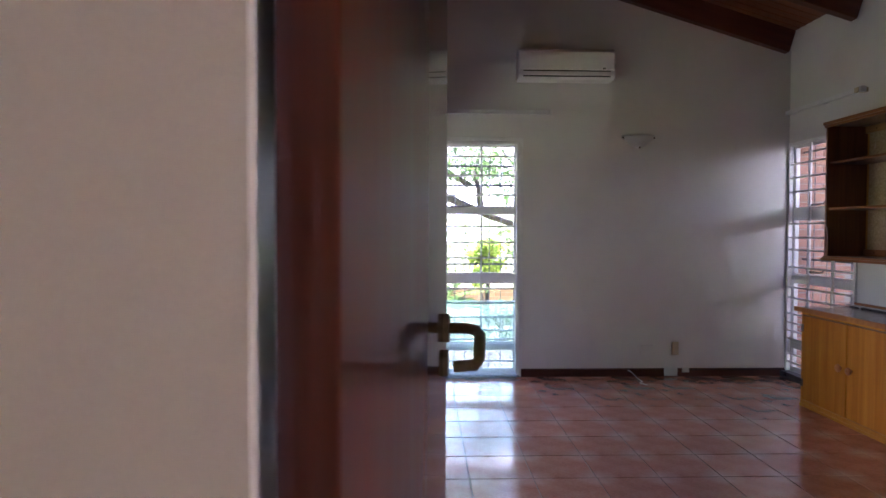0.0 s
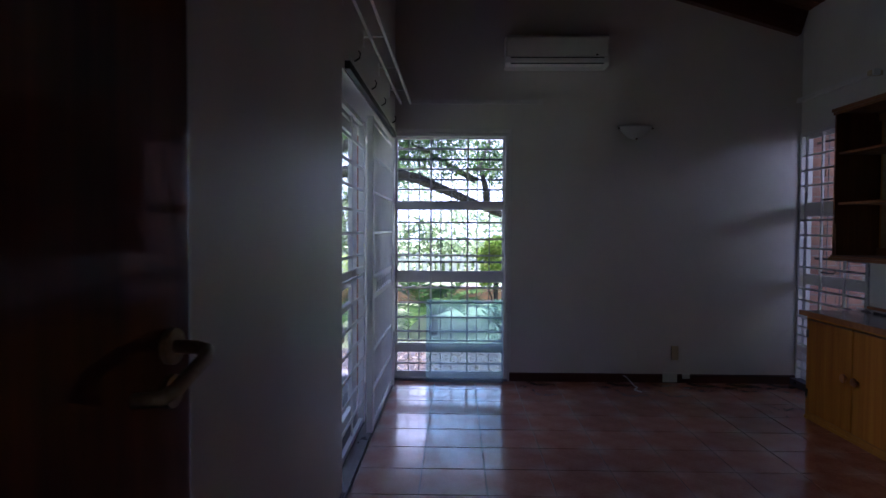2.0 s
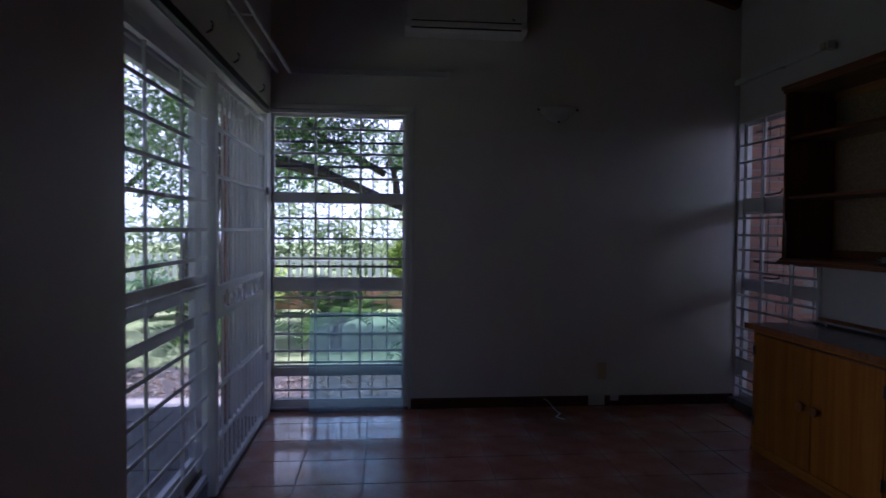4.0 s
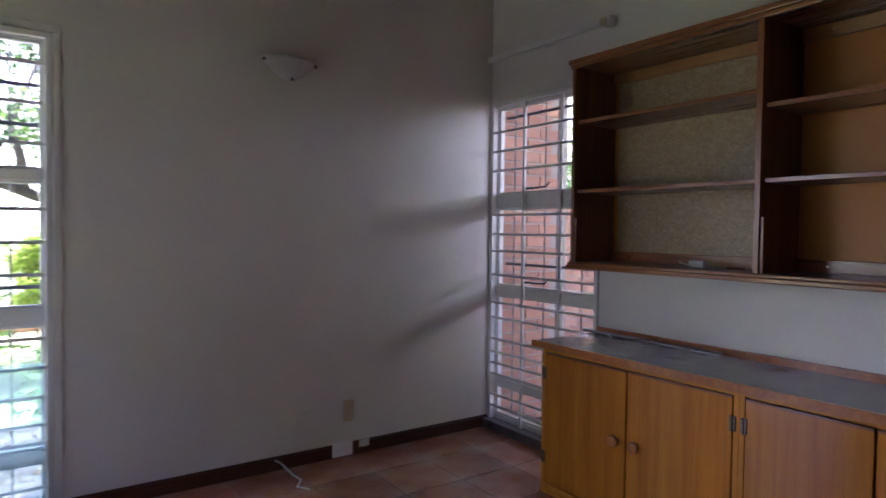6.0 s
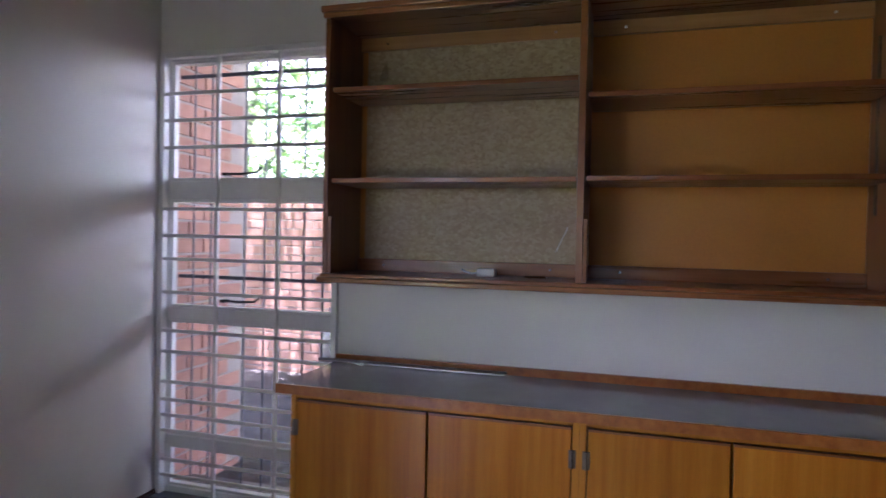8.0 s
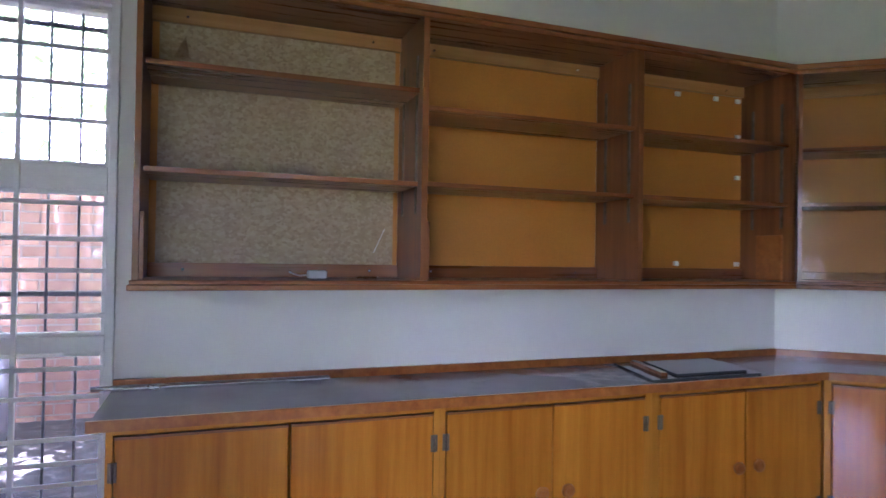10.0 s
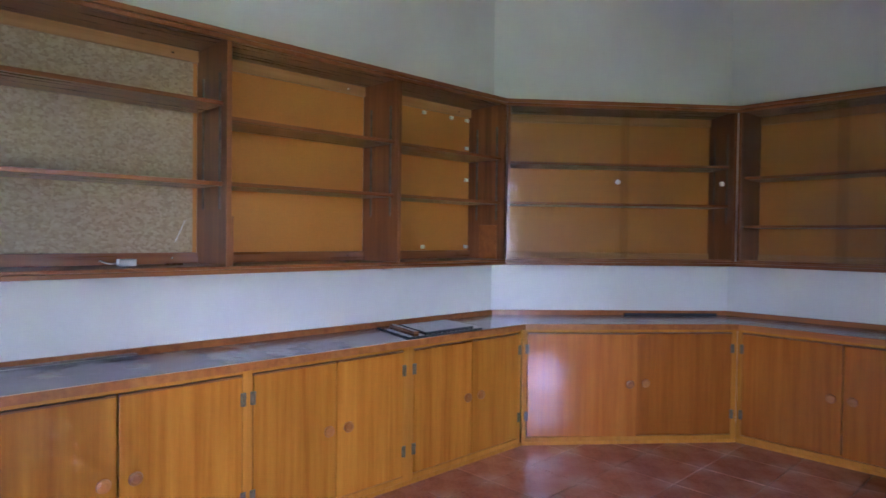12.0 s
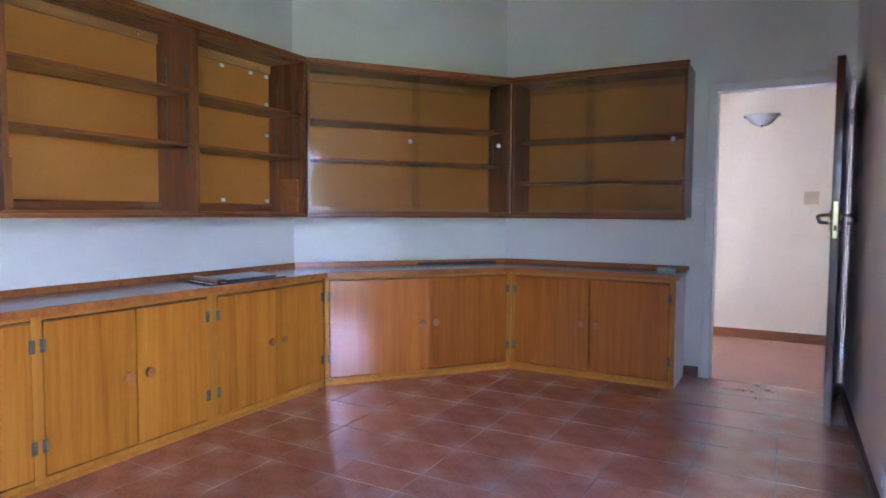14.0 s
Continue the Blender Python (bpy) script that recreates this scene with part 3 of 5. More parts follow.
leaf = part("sliding_leaf", solid(-0.198, -0.162, 1.30, 1.47, 0.02, WDZ1 - 0.06, 0.005), WHITE_WOOD, garden, "white painted door stile")
part("sliding_leaf_stile", solid(-0.198, -0.162, 0.06, 0.16, 0.02, WDZ1 - 0.06, 0.005), WHITE_WOOD, leaf)
part("lock_rail", solid(-0.196, -0.164, 0.16, 1.30, 0.95, 1.03, 0.004), WHITE_WOOD, leaf)
part("lower_rail", solid(-0.196, -0.164, 0.16, 1.30, 0.80, 0.845, 0.004), WHITE_WOOD, leaf)
part("bottom_rail", solid(-0.196, -0.164, 0.16, 1.30, 0.02, 0.12, 0.004), WHITE_WOOD, leaf)
part("top_rail", solid(-0.196, -0.164, 0.16, 1.30, WDZ1 - 0.13, WDZ1 - 0.06, 0.004), WHITE_WOOD, leaf)
pane = part("pane", solid(-0.182, -0.178, 0.16, 1.30, 0.12, WDZ1 - 0.13), GLASS, leaf, "clear glass pane")
pane.visible_shadow = False


def barred_gate():
    """Recessed sliding gate: flat crossbars on two uprights."""
    g = thing("barred_gate", Matrix.Translation((XW - 0.10, WDY0 + 0.02, 0.014)), "white steel sliding security gate of flat crossbars", "security gate")
    w, h = 1.30, WDZ1 - 0.05
    part("gate_stile", solid(-0.015, 0.015, 0, 0.035, 0.0, h, 0.003), WHITE_METAL, g)
    part("gate_stile", solid(-0.02, 0.02, w - 0.06, w, 0.0, h, 0.003), WHITE_METAL, g)
    part("top_bar", solid(-0.014, 0.014, 0.035, w - 0.06, h - 0.035, h, 0.003), WHITE_METAL, g)
    part("bottom_bar", solid(-0.014, 0.014, 0.035, w - 0.06, 0.0, 0.035, 0.003), WHITE_METAL, g)
    for y in (0.42, 0.86):
        part("upright", solid(-0.006, 0.006, y - 0.008, y + 0.008, 0.035, h - 0.035, 0.002), WHITE_METAL, g)
    for k in range(13):
        z = 0.16 + 0.142 * k
        part("crossbar", solid(0.006, 0.014, 0.035, w - 0.06, z - 0.009, z + 0.009, 0.002), WHITE_METAL, g)
    part("lock_bar", solid(0.002, 0.016, 0.035, w - 0.06, 1.03, 1.075, 0.003), WHITE_METAL, g)
    return g


barred_gate()


def upright_gate():
    """Hinged gate of close uprights with a band of rings at lock height."""
    g = thing("upright_gate", Matrix.Translation((XW - 0.012, 4.77, 0.018)), "white steel security gate of close uprights with a band of rings", "security gate")
    w, h = 1.29, 2.04
    part("gate_stile", solid(-0.02, 0.02, 0, 0.055, 0, h, 0.004), WHITE_METAL, g)
    part("gate_stile", solid(-0.02, 0.02, w - 0.045, w, 0, h, 0.004), WHITE_METAL, g)
    for z in (0.0, 0.245, 0.50, 0.855, 0.985, 1.285, 1.55, 1.785, h - 0.03):
        part("gate_rail", solid(-0.012, 0.012, 0.055, w - 0.045, z, z + (0.03 if z in (0.0, 0.855, 0.985, h - 0.03) else 0.016), 0.002), WHITE_METAL, g)
    n = 12
    for k in range(n):
        y = 0.055 + (w - 0.10) * (k + 0.5) / n
        part("upright", box(solid(-0.005, 0.005, y - 0.005, y + 0.005, 0.03, 0.856), -0.005, 0.005, y - 0.005, y + 0.005, 1.01, h - 0.03), WHITE_METAL, g)
    for k in range(9):
        y = 0.055 + (w - 0.10) * (k + 0.5) / 9
        bm = bmesh.new()
        pts = [(0, y + 0.046 * math.cos(a), 0.935 + 0.046 * math.sin(a)) for a in [2 * math.pi * j / 16 for j in range(17)]]
        tube(bm, pts, [0.007] * 17, 6)
        part("ring", bm, WHITE_METAL, g)
    for z in (0.40, 1.53):
        part("gate_hinge", rod(bmesh.new(), (0.028, w + 0.004, z), (0.028, w + 0.004, z + 0.05), 0.014, 12), WHITE_METAL, g)
    part("lock_box", solid(-0.02, 0.022, 0.055, 0.15, 0.87, 1.0, 0.004), WHITE_METAL, g)
    return g


upright_gate()
structure("trim_gate_post", solid(XW - 0.03, XW + 0.012, WDY1 - 0.055, WDY1 + 0.02, 0.0, WDZ1, 0.004), WHITE_METAL, "white steel gate post at the corner", "trim")


# ---- curtain rails and tracks ----
def double_rail():
    """Two parallel white rails on brackets above the garden door."""
    r = thing("curtain_rail", Matrix.Translation((XW, 3.70, 2.43)), "white double curtain rail on brackets above the garden door", "curtain rail")
    n = YN - 3.70 - 0.03
    for x in (0.05, 0.135):
        part("rail", solid(x - 0.008, x + 0.008, 0, n, -0.012, 0.012, 0.003), WHITE_METAL, r)
    for y in (0.02, 0.7, 1.4, 2.1):
        part("bracket", box(solid(0.0, 0.143, y, y + 0.018, 0.012, 0.017), 0.0, 0.006, y - 0.008, y + 0.026, -0.04, 0.04), WHITE_METAL, r)
    return r


double_rail()


def wall_rail(name, m, n, label):
    """A white rail with end blocks, held off the wall. x along, y into the wall."""
    r = thing(name, m, label, "curtain rail", "curtain rails over the windows")
    part("rail", solid(0, n, -0.062, -0.045, -0.02, 0.02, 0.003), WHITE_METAL, r)
    part("rail_lip", solid(0, n, -0.068, -0.062, -0.02, -0.010, 0.001), WHITE_METAL, r)
    for x in (0.04, n * 0.5, n - 0.04):
        part("bracket", solid(x - 0.02, x + 0.02, -0.045, 0.0, -0.012, 0.012, 0.002), WHITE_METAL, r)
    part("end_stop", solid(n - 0.001, n + 0.03, -0.078, -0.03, -0.022, 0.022, 0.004), WHITE_METAL, r)
    return r


wall_rail("window_rail", frame_along((XW + 0.15, YN, 2.435), (1, 0), (0, 1)), 1.10, "white curtain rail above the tall window")
er = wall_rail("window_rail", frame_along((XE, YN - 0.03, 2.45), (0, -1), (1, 0)), 1.0, "white curtain rail above the corner window")
part("end_bracket", solid(0.965, 1.01, -0.085, 0.0, -0.02, 0.016, 0.004), CREAM_PLASTIC, er, "cream plastic end bracket")

track = thing("gate_track", Matrix.Translation((XW, 3.78, 2.125)), "black sliding track with hooks over the garden door", "track")
part("channel", solid(0.002, 0.03, 0, 2.30, -0.02, 0.02, 0.003), DARK_IRON, track)
part("cover", solid(0.002, 0.022, 0, 2.30, 0.022, 0.055, 0.003), WHITE_METAL, track, "white cover strip")
for y in (0.12, 0.75, 1.25, 1.95):
    part("hook", tube(bmesh.new(), [(0.03, y, 0.045), (0.055, y, 0.06), (0.06, y, 0.085), (0.05, y + 0.01, 0.10)], [0.005, 0.005, 0.004, 0.004], 6), DARK_IRON, track)


# ---- wall lamps ----
def sconce(m, label):
    """A frosted fan-shaped uplighter held by three small studs. y out of the wall."""
    s = thing("wall_lamp", m, label, "wall lamp", "matching wall lamps")
    bm = bmesh.new()
    rows, cols = 7, 14
    grid = []
    for j in range(rows + 1):
        t = j / rows
        row = []
        for k in range(cols + 1):
            a = math.pi * k / cols
            half = 0.155 * (0.10 + 0.90 * t ** 0.6)
            out = 0.105 * (0.25 + 0.75 * t ** 0.7)
            row.append(bm.verts.new((math.cos(a) * half, 0.004 + math.sin(a) * out, -0.07 + 0.115 * t)))
        grid.append(row)
    for j in range(rows):
        for k in range(cols):
            bm.faces.new((grid[j][k], grid[j][k + 1], grid[j + 1][k + 1], grid[j + 1][k]))
    bmesh.ops.solidify(bm, geom=bm.faces[:], thickness=0.004)
    part("shade", bm, LAMP_GLASS, s, "frosted white glass shade", smooth=True)
    part("wall_plate", solid(-0.06, 0.06, 0.0, 0.02, -0.05, 0.03, 0.006), WHITE_METAL, s)
    for x, y, z in ((-0.145, 0.03, 0.025), (0.145, 0.03, 0.025), (0.0, 0.055, -0.068)):
        part("stud", lathe(bmesh.new(), [(0.008, -0.008), (0.009, 0.0), (0.006, 0.008)], Matrix.Translation((x, y, z)), 10), HINGE_STEEL, s, "small metal stud")
    return s


sconce(frame_along((2.115, YN, 2.19), (1, 0), (0, -1)), "frosted glass wall lamp on the gable wall")
sconce(frame_along((XW, 2.86, 2.19), (0, 1), (1, 0)), "frosted glass wall lamp on the garden side wall")
sconce(frame_along((0.62, FAR_HALL, 2.06), (-1, 0), (0, 1)), "frosted glass wall lamp in the passage")

# ---- air conditioner ----
ac = thing("air_conditioner", Matrix.Translation((0.975, YN, 2.712)), "white split air conditioner high on the gable wall", "air conditioner")
bm = bmesh.new()
side = [(0.0, 0.0), (-0.15, 0.0), (-0.185, 0.03), (-0.19, 0.16), (-0.178, 0.245), (-0.15, 0.268), (0.0, 0.27)]
va, vb = ([bm.verts.new((x, yy, zz)) for yy, zz in side] for x in (0.0, 0.87))
bm.faces.new(va)
bm.faces.new(list(reversed(vb)))
for k in range(len(side)):
    j = (k + 1) % len(side)
    bm.faces.new((va[k], va[j], vb[j], vb[k]))
bmesh.ops.bevel(bm, geom=[e for e in bm.edges if e.is_boundary or len(e.link_faces) == 2], offset=0.006, segments=2, affect="EDGES")
part("casing", bm, WHITE_PLASTIC, ac)
part("front_panel", solid(0.012, 0.858, -0.2, -0.186, 0.075, 0.235, 0.008), WHITE_PLASTIC, ac)
part("louvre", solid(0.05, 0.82, -0.197, -0.180, 0.028, 0.062, 0.005), WHITE_PLASTIC, ac)
part("air_slot", solid(0.045, 0.825, -0.188, -0.178, 0.062, 0.072), DARK_IRON, ac, "dark outlet slot")
part("lower_slot", solid(0.045, 0.825, -0.183, -0.170, 0.018, 0.026), DARK_IRON, ac, "dark outlet slot")
part("display", solid(0.755, 0.775, -0.203, -0.198, 0.082, 0.094), DARK_IRON, ac, "small dark display")


# ---- switches, sockets and wiring ----
def plate(name, m, w, h, material, label, category, detail):
    p = thing(name, m, label, category)
    part("plate", solid(-w / 2, w / 2, 0.0, 0.012, -h / 2, h / 2, 0.003), material, p)
    for x, z, a, b in detail:
        part("rocker", solid(x - a, x + a, 0.012, 0.018, z - b, z + b, 0.002), material, p)
    return p


plate("wall_socket", frame_along((2.49, YN, 0.262), (1, 0), (0, -1)), 0.062, 0.125, CREAM_PLASTIC, "cream plastic socket cover above the baseboard", "socket", [(0, 0.025, 0.012, 0.014)])
plate("blank_plate", frame_along((2.22, YN, 0.25), (1, 0), (0, -1)), 0.115, 0.085, WALL_PAINT, "painted-over blank wall plate", "cover plate", [])
plate("junction_box", frame_along((2.445, YN - 0.016, 0.05), (1, 0), (0, -1)), 0.125, 0.085, WHITE_PLASTIC, "white plastic cable junction box on the baseboard", "junction box", [(0, 0, 0.045, 0.03)])
plate("cable_clip", frame_along((2.585, YN - 0.016, 0.06), (1, 0), (0, -1)), 0.065, 0.04, WHITE_PLASTIC, "small white cable outlet on the baseboard", "cable outlet", [])
plate("light_switch", frame_along((0.955, YS, 1.30), (-1, 0), (0, 1)), 0.078, 0.118, WHITE_PLASTIC, "white light switch beside the door", "light switch", [(0, 0, 0.012, 0.02)])
plate("double_socket", frame_along((0.255, YS, 2.155), (-1, 0), (0, 1)), 0.125, 0.062, WHITE_PLASTIC, "white double bell plate above the door frame", "bell plate", [(-0.03, 0, 0.016, 0.014), (0.03, 0, 0.016, 0.014)])
plate("hall_switch", frame_along((0.20, FAR_HALL, 1.33), (-1, 0), (0, 1)), 0.115, 0.115, CREAM_PLASTIC, "cream light switch on the passage wall", "light switch", [(0, 0.02, 0.045, 0.01)])
plate("low_socket", frame_along((XW, 2.92, 0.19), (0, 1), (1, 0)), 0.10, 0.10, WHITE_PLASTIC, "white socket low on the garden side wall", "socket", [(0, 0, 0.02, 0.02)])
cable = bmesh.new()
tube(cable, [(2.04, YN - 0.022, 0.062), (2.06, YN - 0.05, 0.055), (2.10, YN - 0.13, 0.006), (2.11, YN - 0.22, 0.006), (2.06, YN - 0.29, 0.006), (2.10, YN - 0.36, 0.006)], [0.004] * 6, 6)
single("loose_cable", cable, WHITE_PLASTIC, "short white cable end lying on the floor", "cable", smooth=True)
cable = bmesh.new()
tube(cable, [(2.62, YN - 0.022, 0.062), (2.9, YN - 0.021, 0.068), (3.2, YN - 0.021, 0.066), (3.5, YN - 0.022, 0.069)], [0.004] * 4, 6)
single("wall_cable", cable, DARK_IRON, "dark cable along the top of the baseboard", "cable", smooth=True)


# ---- doorway ----
frame_d = thing("door_frame", Matrix.Translation((0, 0, 0)), "white painted steel door frame", "door frame")
frame_d["kind"] = "structure"
part("frame_post", box(solid(DOOR_L - 0.045, DOOR_L + 0.015, HALL_Y - 0.002, HALL_Y + 0.008, 0.0, DOOR_H + 0.042, 0.001), DOOR_L - 0.045, DOOR_L - 0.004, HALL_Y + 0.008, YS + 0.014, 0.0, DOOR_H + 0.042, 0.003), HALL_PAINT, frame_d)
part("frame_post", solid(DOOR_R - 0.012, DOOR_R + 0.042, HALL_Y - 0.014, YS + 0.014, 0.0, DOOR_H + 0.042, 0.005), WHITE_METAL, frame_d)
part("frame_head", solid(DOOR_L + 0.014, DOOR_R - 0.012, HALL_Y - 0.014, YS + 0.014, DOOR_H - 0.012, DOOR_H + 0.042, 0.005), WHITE_METAL, frame_d)
part("door_stop", solid(DOOR_R - 0.026, DOOR_R - 0.012, HALL_Y, YS - 0.05, 0.0, DOOR_H - 0.012, 0.002), WHITE_METAL, frame_d)

HINGE, FREE = Vector((0.081, 0.856)), Vector((0.175, 1.675))
swing = (FREE - HINGE).normalized()
dm = Matrix.Identity(4)
dm.col[0][:3], dm.col[1][:3], dm.col[3][:3] = (swing.x, swing.y, 0), (-swing.y, swing.x, 0), (HINGE.x, HINGE.y, 0.008)
door = thing("door_1", dm, "dark red-brown varnished wooden door standing wide open", "door")
LEAF = (FREE - HINGE).length
part("door_leaf", solid(0, LEAF, 0, 0.04, 0, 2.022, 0.003), DOOR_WOOD, door)
HANDLE_Z = 1.165


def lever(sign, y0):
    """Round rose, neck, returned lever and a key rose below."""
    hx = LEAF - 0.055
    bm = bmesh.new()
    rod(bm, (hx, y0, HANDLE_Z), (hx, y0 + sign * 0.010, HANDLE_Z), 0.026, 20)
    h = part("handle", bm, BRASS, door, "aged bronze lever handle")
    part("lever", tube(bmesh.new(), [(hx, y0, HANDLE_Z), (hx, y0 + sign * 0.042, HANDLE_Z), (hx - 0.004, y0 + sign * 0.058, HANDLE_Z - 0.003), (hx - 0.020, y0 + sign * 0.066, HANDLE_Z - 0.010), (hx - 0.095, y0 + sign * 0.066, HANDLE_Z - 0.036), (hx - 0.115, y0 + sign * 0.060, HANDLE_Z - 0.042), (hx - 0.122, y0 + sign * 0.026, HANDLE_Z - 0.044)], [0.010, 0.010, 0.0105, 0.0105, 0.010, 0.010, 0.0095], 12), BRASS, h, smooth=True)
    part("key_rose", rod(bmesh.new(), (hx, y0, HANDLE_Z - 0.064), (hx, y0 + sign * 0.008, HANDLE_Z - 0.064), 0.024, 20), BRASS, h)


lever(-1, 0.0)
lever(1, 0.04)
lock = part("lock_plate", solid(LEAF, LEAF + 0.002, 0.010, 0.032, HANDLE_Z - 0.125, HANDLE_Z + 0.075, 0.0005), LOCK_BRASS, door, "brass lock plate on the door edge")
part("latch", solid(LEAF + 0.002, LEAF + 0.012, 0.014, 0.028, HANDLE_Z - 0.012, HANDLE_Z + 0.012, 0.002), LOCK_BRASS, lock)
part("bolt", solid(LEAF + 0.002, LEAF + 0.005, 0.014, 0.028, HANDLE_Z - 0.085, HANDLE_Z - 0.055, 0.001), DARK_IRON, lock)
for z in (0.22, 1.75):
    part("hinge", rod(bmesh.new(), (-0.004, 0.045, z), (-0.004, 0.045, z + 0.10), 0.008, 10), STEEL, door)


# ---- low cabinets: x along the run, y into the wall ----
LOW_E, LOW_S = 3.087, 1.306
LA, LB = Vector((LOW_E, 2.402)), Vector((2.195, LOW_S))
CAB_H, DEEP_E, DEEP_S = 0.735, XE - LOW_E, LOW_S - YS


def cabinet(m, w, depth, split, label, left_stile=0.024, right_stile=0.024, side_paint=None, veneer=CAB_WOOD, ajar=0.0):
    """A low cupboard with a face frame and two inset doors with turned knobs."""
    c = thing("cabinet", m, label, "cabinet", "low cabinets along the walls")
    bm = bmesh.new()
    t = 0.018
    box(bm, 0.0, t, 0.02, depth - 0.004, 0.03, CAB_H)
    box(bm, w - t, w, 0.02, depth - 0.004, 0.03, CAB_H)
    box(bm, t, w - t, 0.03, depth - 0.004, 0.05, 0.066)
    box(bm, t, w - t, depth - 0.012, depth - 0.004, 0.066, CAB_H)
    part("body", bm, CAB_FRAME, c)
    part("stile", solid(0, left_stile, 0, 0.02, 0.0, CAB_H - 0.001, 0.002), CAB_FRAME, c)
    part("stile", solid(w - right_stile, w, 0, 0.02, 0.0, CAB_H - 0.001, 0.002), CAB_FRAME, c)
    part("top_rail", solid(left_stile, w - right_stile, 0.001, 0.02, 0.716, CAB_H - 0.001, 0.002), CAB_FRAME, c)
    part("bottom_rail", solid(left_stile, w - right_stile, -0.004, 0.02, 0.0, 0.048, 0.003), CAB_FRAME, c)
    part("plinth_lip", solid(0, w, -0.010, -0.004, 0.0, 0.022, 0.002), CAB_FRAME, c)
    gap = 0.004
    for x0, x1, knob_x, hinge_x in ((left_stile + gap, split - gap, split - 0.055, left_stile), (split + gap, w - right_stile - gap, split + 0.055, w - right_stile)):
        d = part("door", solid(x0, x1, -0.004, 0.015, 0.054, 0.708, 0.003), veneer, c)
        if hinge_x < knob_x:
            d.matrix_local = Matrix.Translation((x0, 0, 0)) @ Matrix.Rotation(-ajar, 4, "Z") @ Matrix.Translation((-x0, 0, 0))
        part("door_edge", solid(x0, x1, -0.006, 0.012, 0.703, 0.7115, 0.001), SHELF_WOOD_X, d, "dark top edge strip")
        kb = lathe(bmesh.new(), [(0.009, 0.0), (0.009, 0.012), (0.024, 0.017), (0.027, 0.024), (0.025, 0.030), (0.015, 0.033), (0.013, 0.031)], Matrix.Translation((knob_x, -0.004, 0.392)) @ Matrix.Rotation(math.pi / 2, 4, "X"), 20)
        part("knob", kb, TRIM_WOOD_Y, d, "turned wooden knob", smooth=False)
        for z in (0.155, 0.58):
            hb = solid(hinge_x - 0.012, hinge_x + 0.012, -0.009, -0.003, z, z + 0.058, 0.001)
            rod(hb, (hinge_x, -0.011, z), (hinge_x, -0.011, z + 0.058), 0.004, 8)
            part("hinge", hb, HINGE_STEEL, d, "small dark steel hinge")
    if side_paint:
        part("side_panel", solid(w, w + 0.004, 0.02, depth - 0.004, 0.0, CAB_H), side_paint, c, "white painted side panel")
    return c


def east_run(y, z=0.0):
    return frame_along((LOW_E, y, z), (0, -1), (1, 0))


cabinet(east_run(5.297), 1.045, DEEP_E, 0.53, "low amber wooden cabinet with two doors by the window", 0.02, 0.022)
cabinet(east_run(4.252), 0.907, DEEP_E, 0.452, "low amber wooden cabinet with two doors between its neighbours", 0.022, 0.035)
cabinet(east_run(3.345), 0.930, DEEP_E, 0.482, "low amber wooden cabinet with two doors near the corner", 0.035, 0.02)
along = (LB - LA).normalized()
inward = Vector((-along.y, along.x))
# corner and south fronts take the veneer copy with shade in its colour
cabinet(frame_along((LA.x, LA.y, 0), along, inward), (LB - LA).length, 0.33, 0.74, "low wooden corner cabinet in shade-reddened veneer with one door slightly ajar", 0.03, 0.035, None, CAB_SHADED, radians(2.2))
cabinet(frame_along((LB.x, LB.y, 0), (-1, 0), (0, -1)), LB.x - 1.02, DEEP_S, 0.60, "low wooden cabinet in shade-reddened veneer beside the door", 0.03, 0.035, WHITE_WOOD, CAB_SHADED)


# ---- worktop over all low cabinets ----
def inset(d):
    """The front line of the run moved d into the room."""
    a = LA + Vector((-along.y, along.x)) * -d
    b = a + along
    ya = a.y + (LOW_E - d - a.x) / (b.x - a.x) * (b.y - a.y)
    xb = a.x + (LOW_S + d - a.y) / (b.y - a.y) * (b.x - a.x)
    return (LOW_E - d, ya), (xb, LOW_S + d)


wt = thing("worktop", Matrix.Identity(4), "grey laminate worktop with wooden edging over the low cabinets", "worktop")
(fa, fb), (ga, gb) = inset(0.022), inset(0.034)
E_END, S_END = 5.335, 0.995
bm = prism(bmesh.new(), [(XE - 0.002, E_END), fa[:1] + (E_END,), fa, fb, (S_END + 0.012, fb[1]), (S_END + 0.012, YS + 0.002), (CORNER_S[0], YS + 0.002), (CORNER_E[0] - 0.002, CORNER_E[1])], CAB_H, 0.768)
part("surface", bm, COUNTER, wt)
part("edging", prism(bmesh.new(), [(fa[0] - 0.001, E_END + 0.01), (ga[0], E_END + 0.01), ga, (fa[0] - 0.001, fa[1])], CAB_H + 0.001, 0.770), TRIM_WOOD_Y, wt, "wooden edging")
part("edging", prism(bmesh.new(), [(fa[0] - 0.001, fa[1]), ga, gb, (fb[0], fb[1] + 0.001)], CAB_H + 0.001, 0.770), TRIM_WOOD_Y, wt, "wooden edging")
part("edging", prism(bmesh.new(), [(fb[0], fb[1] + 0.001), gb, (S_END, gb[1]), (S_END, fb[1] + 0.001)], CAB_H + 0.001, 0.770), TRIM_WOOD_Y, wt, "wooden edging")
for a, b in (((XE, E_END - 0.0), CORNER_E), (CORNER_E, CORNER_S), (CORNER_S, (S_END, YS))):
    a, b = Vector(a), Vector(b)
    d = (b - a).normalized()
    n = Vector((d.y, -d.x)) * 0.018
    part("back_strip", prism(bmesh.new(), [tuple(a), tuple(a + n), tuple(b + n), tuple(b)], 0.768, 0.800), TRIM_WOOD_Y, wt, "wooden strip against the wall")

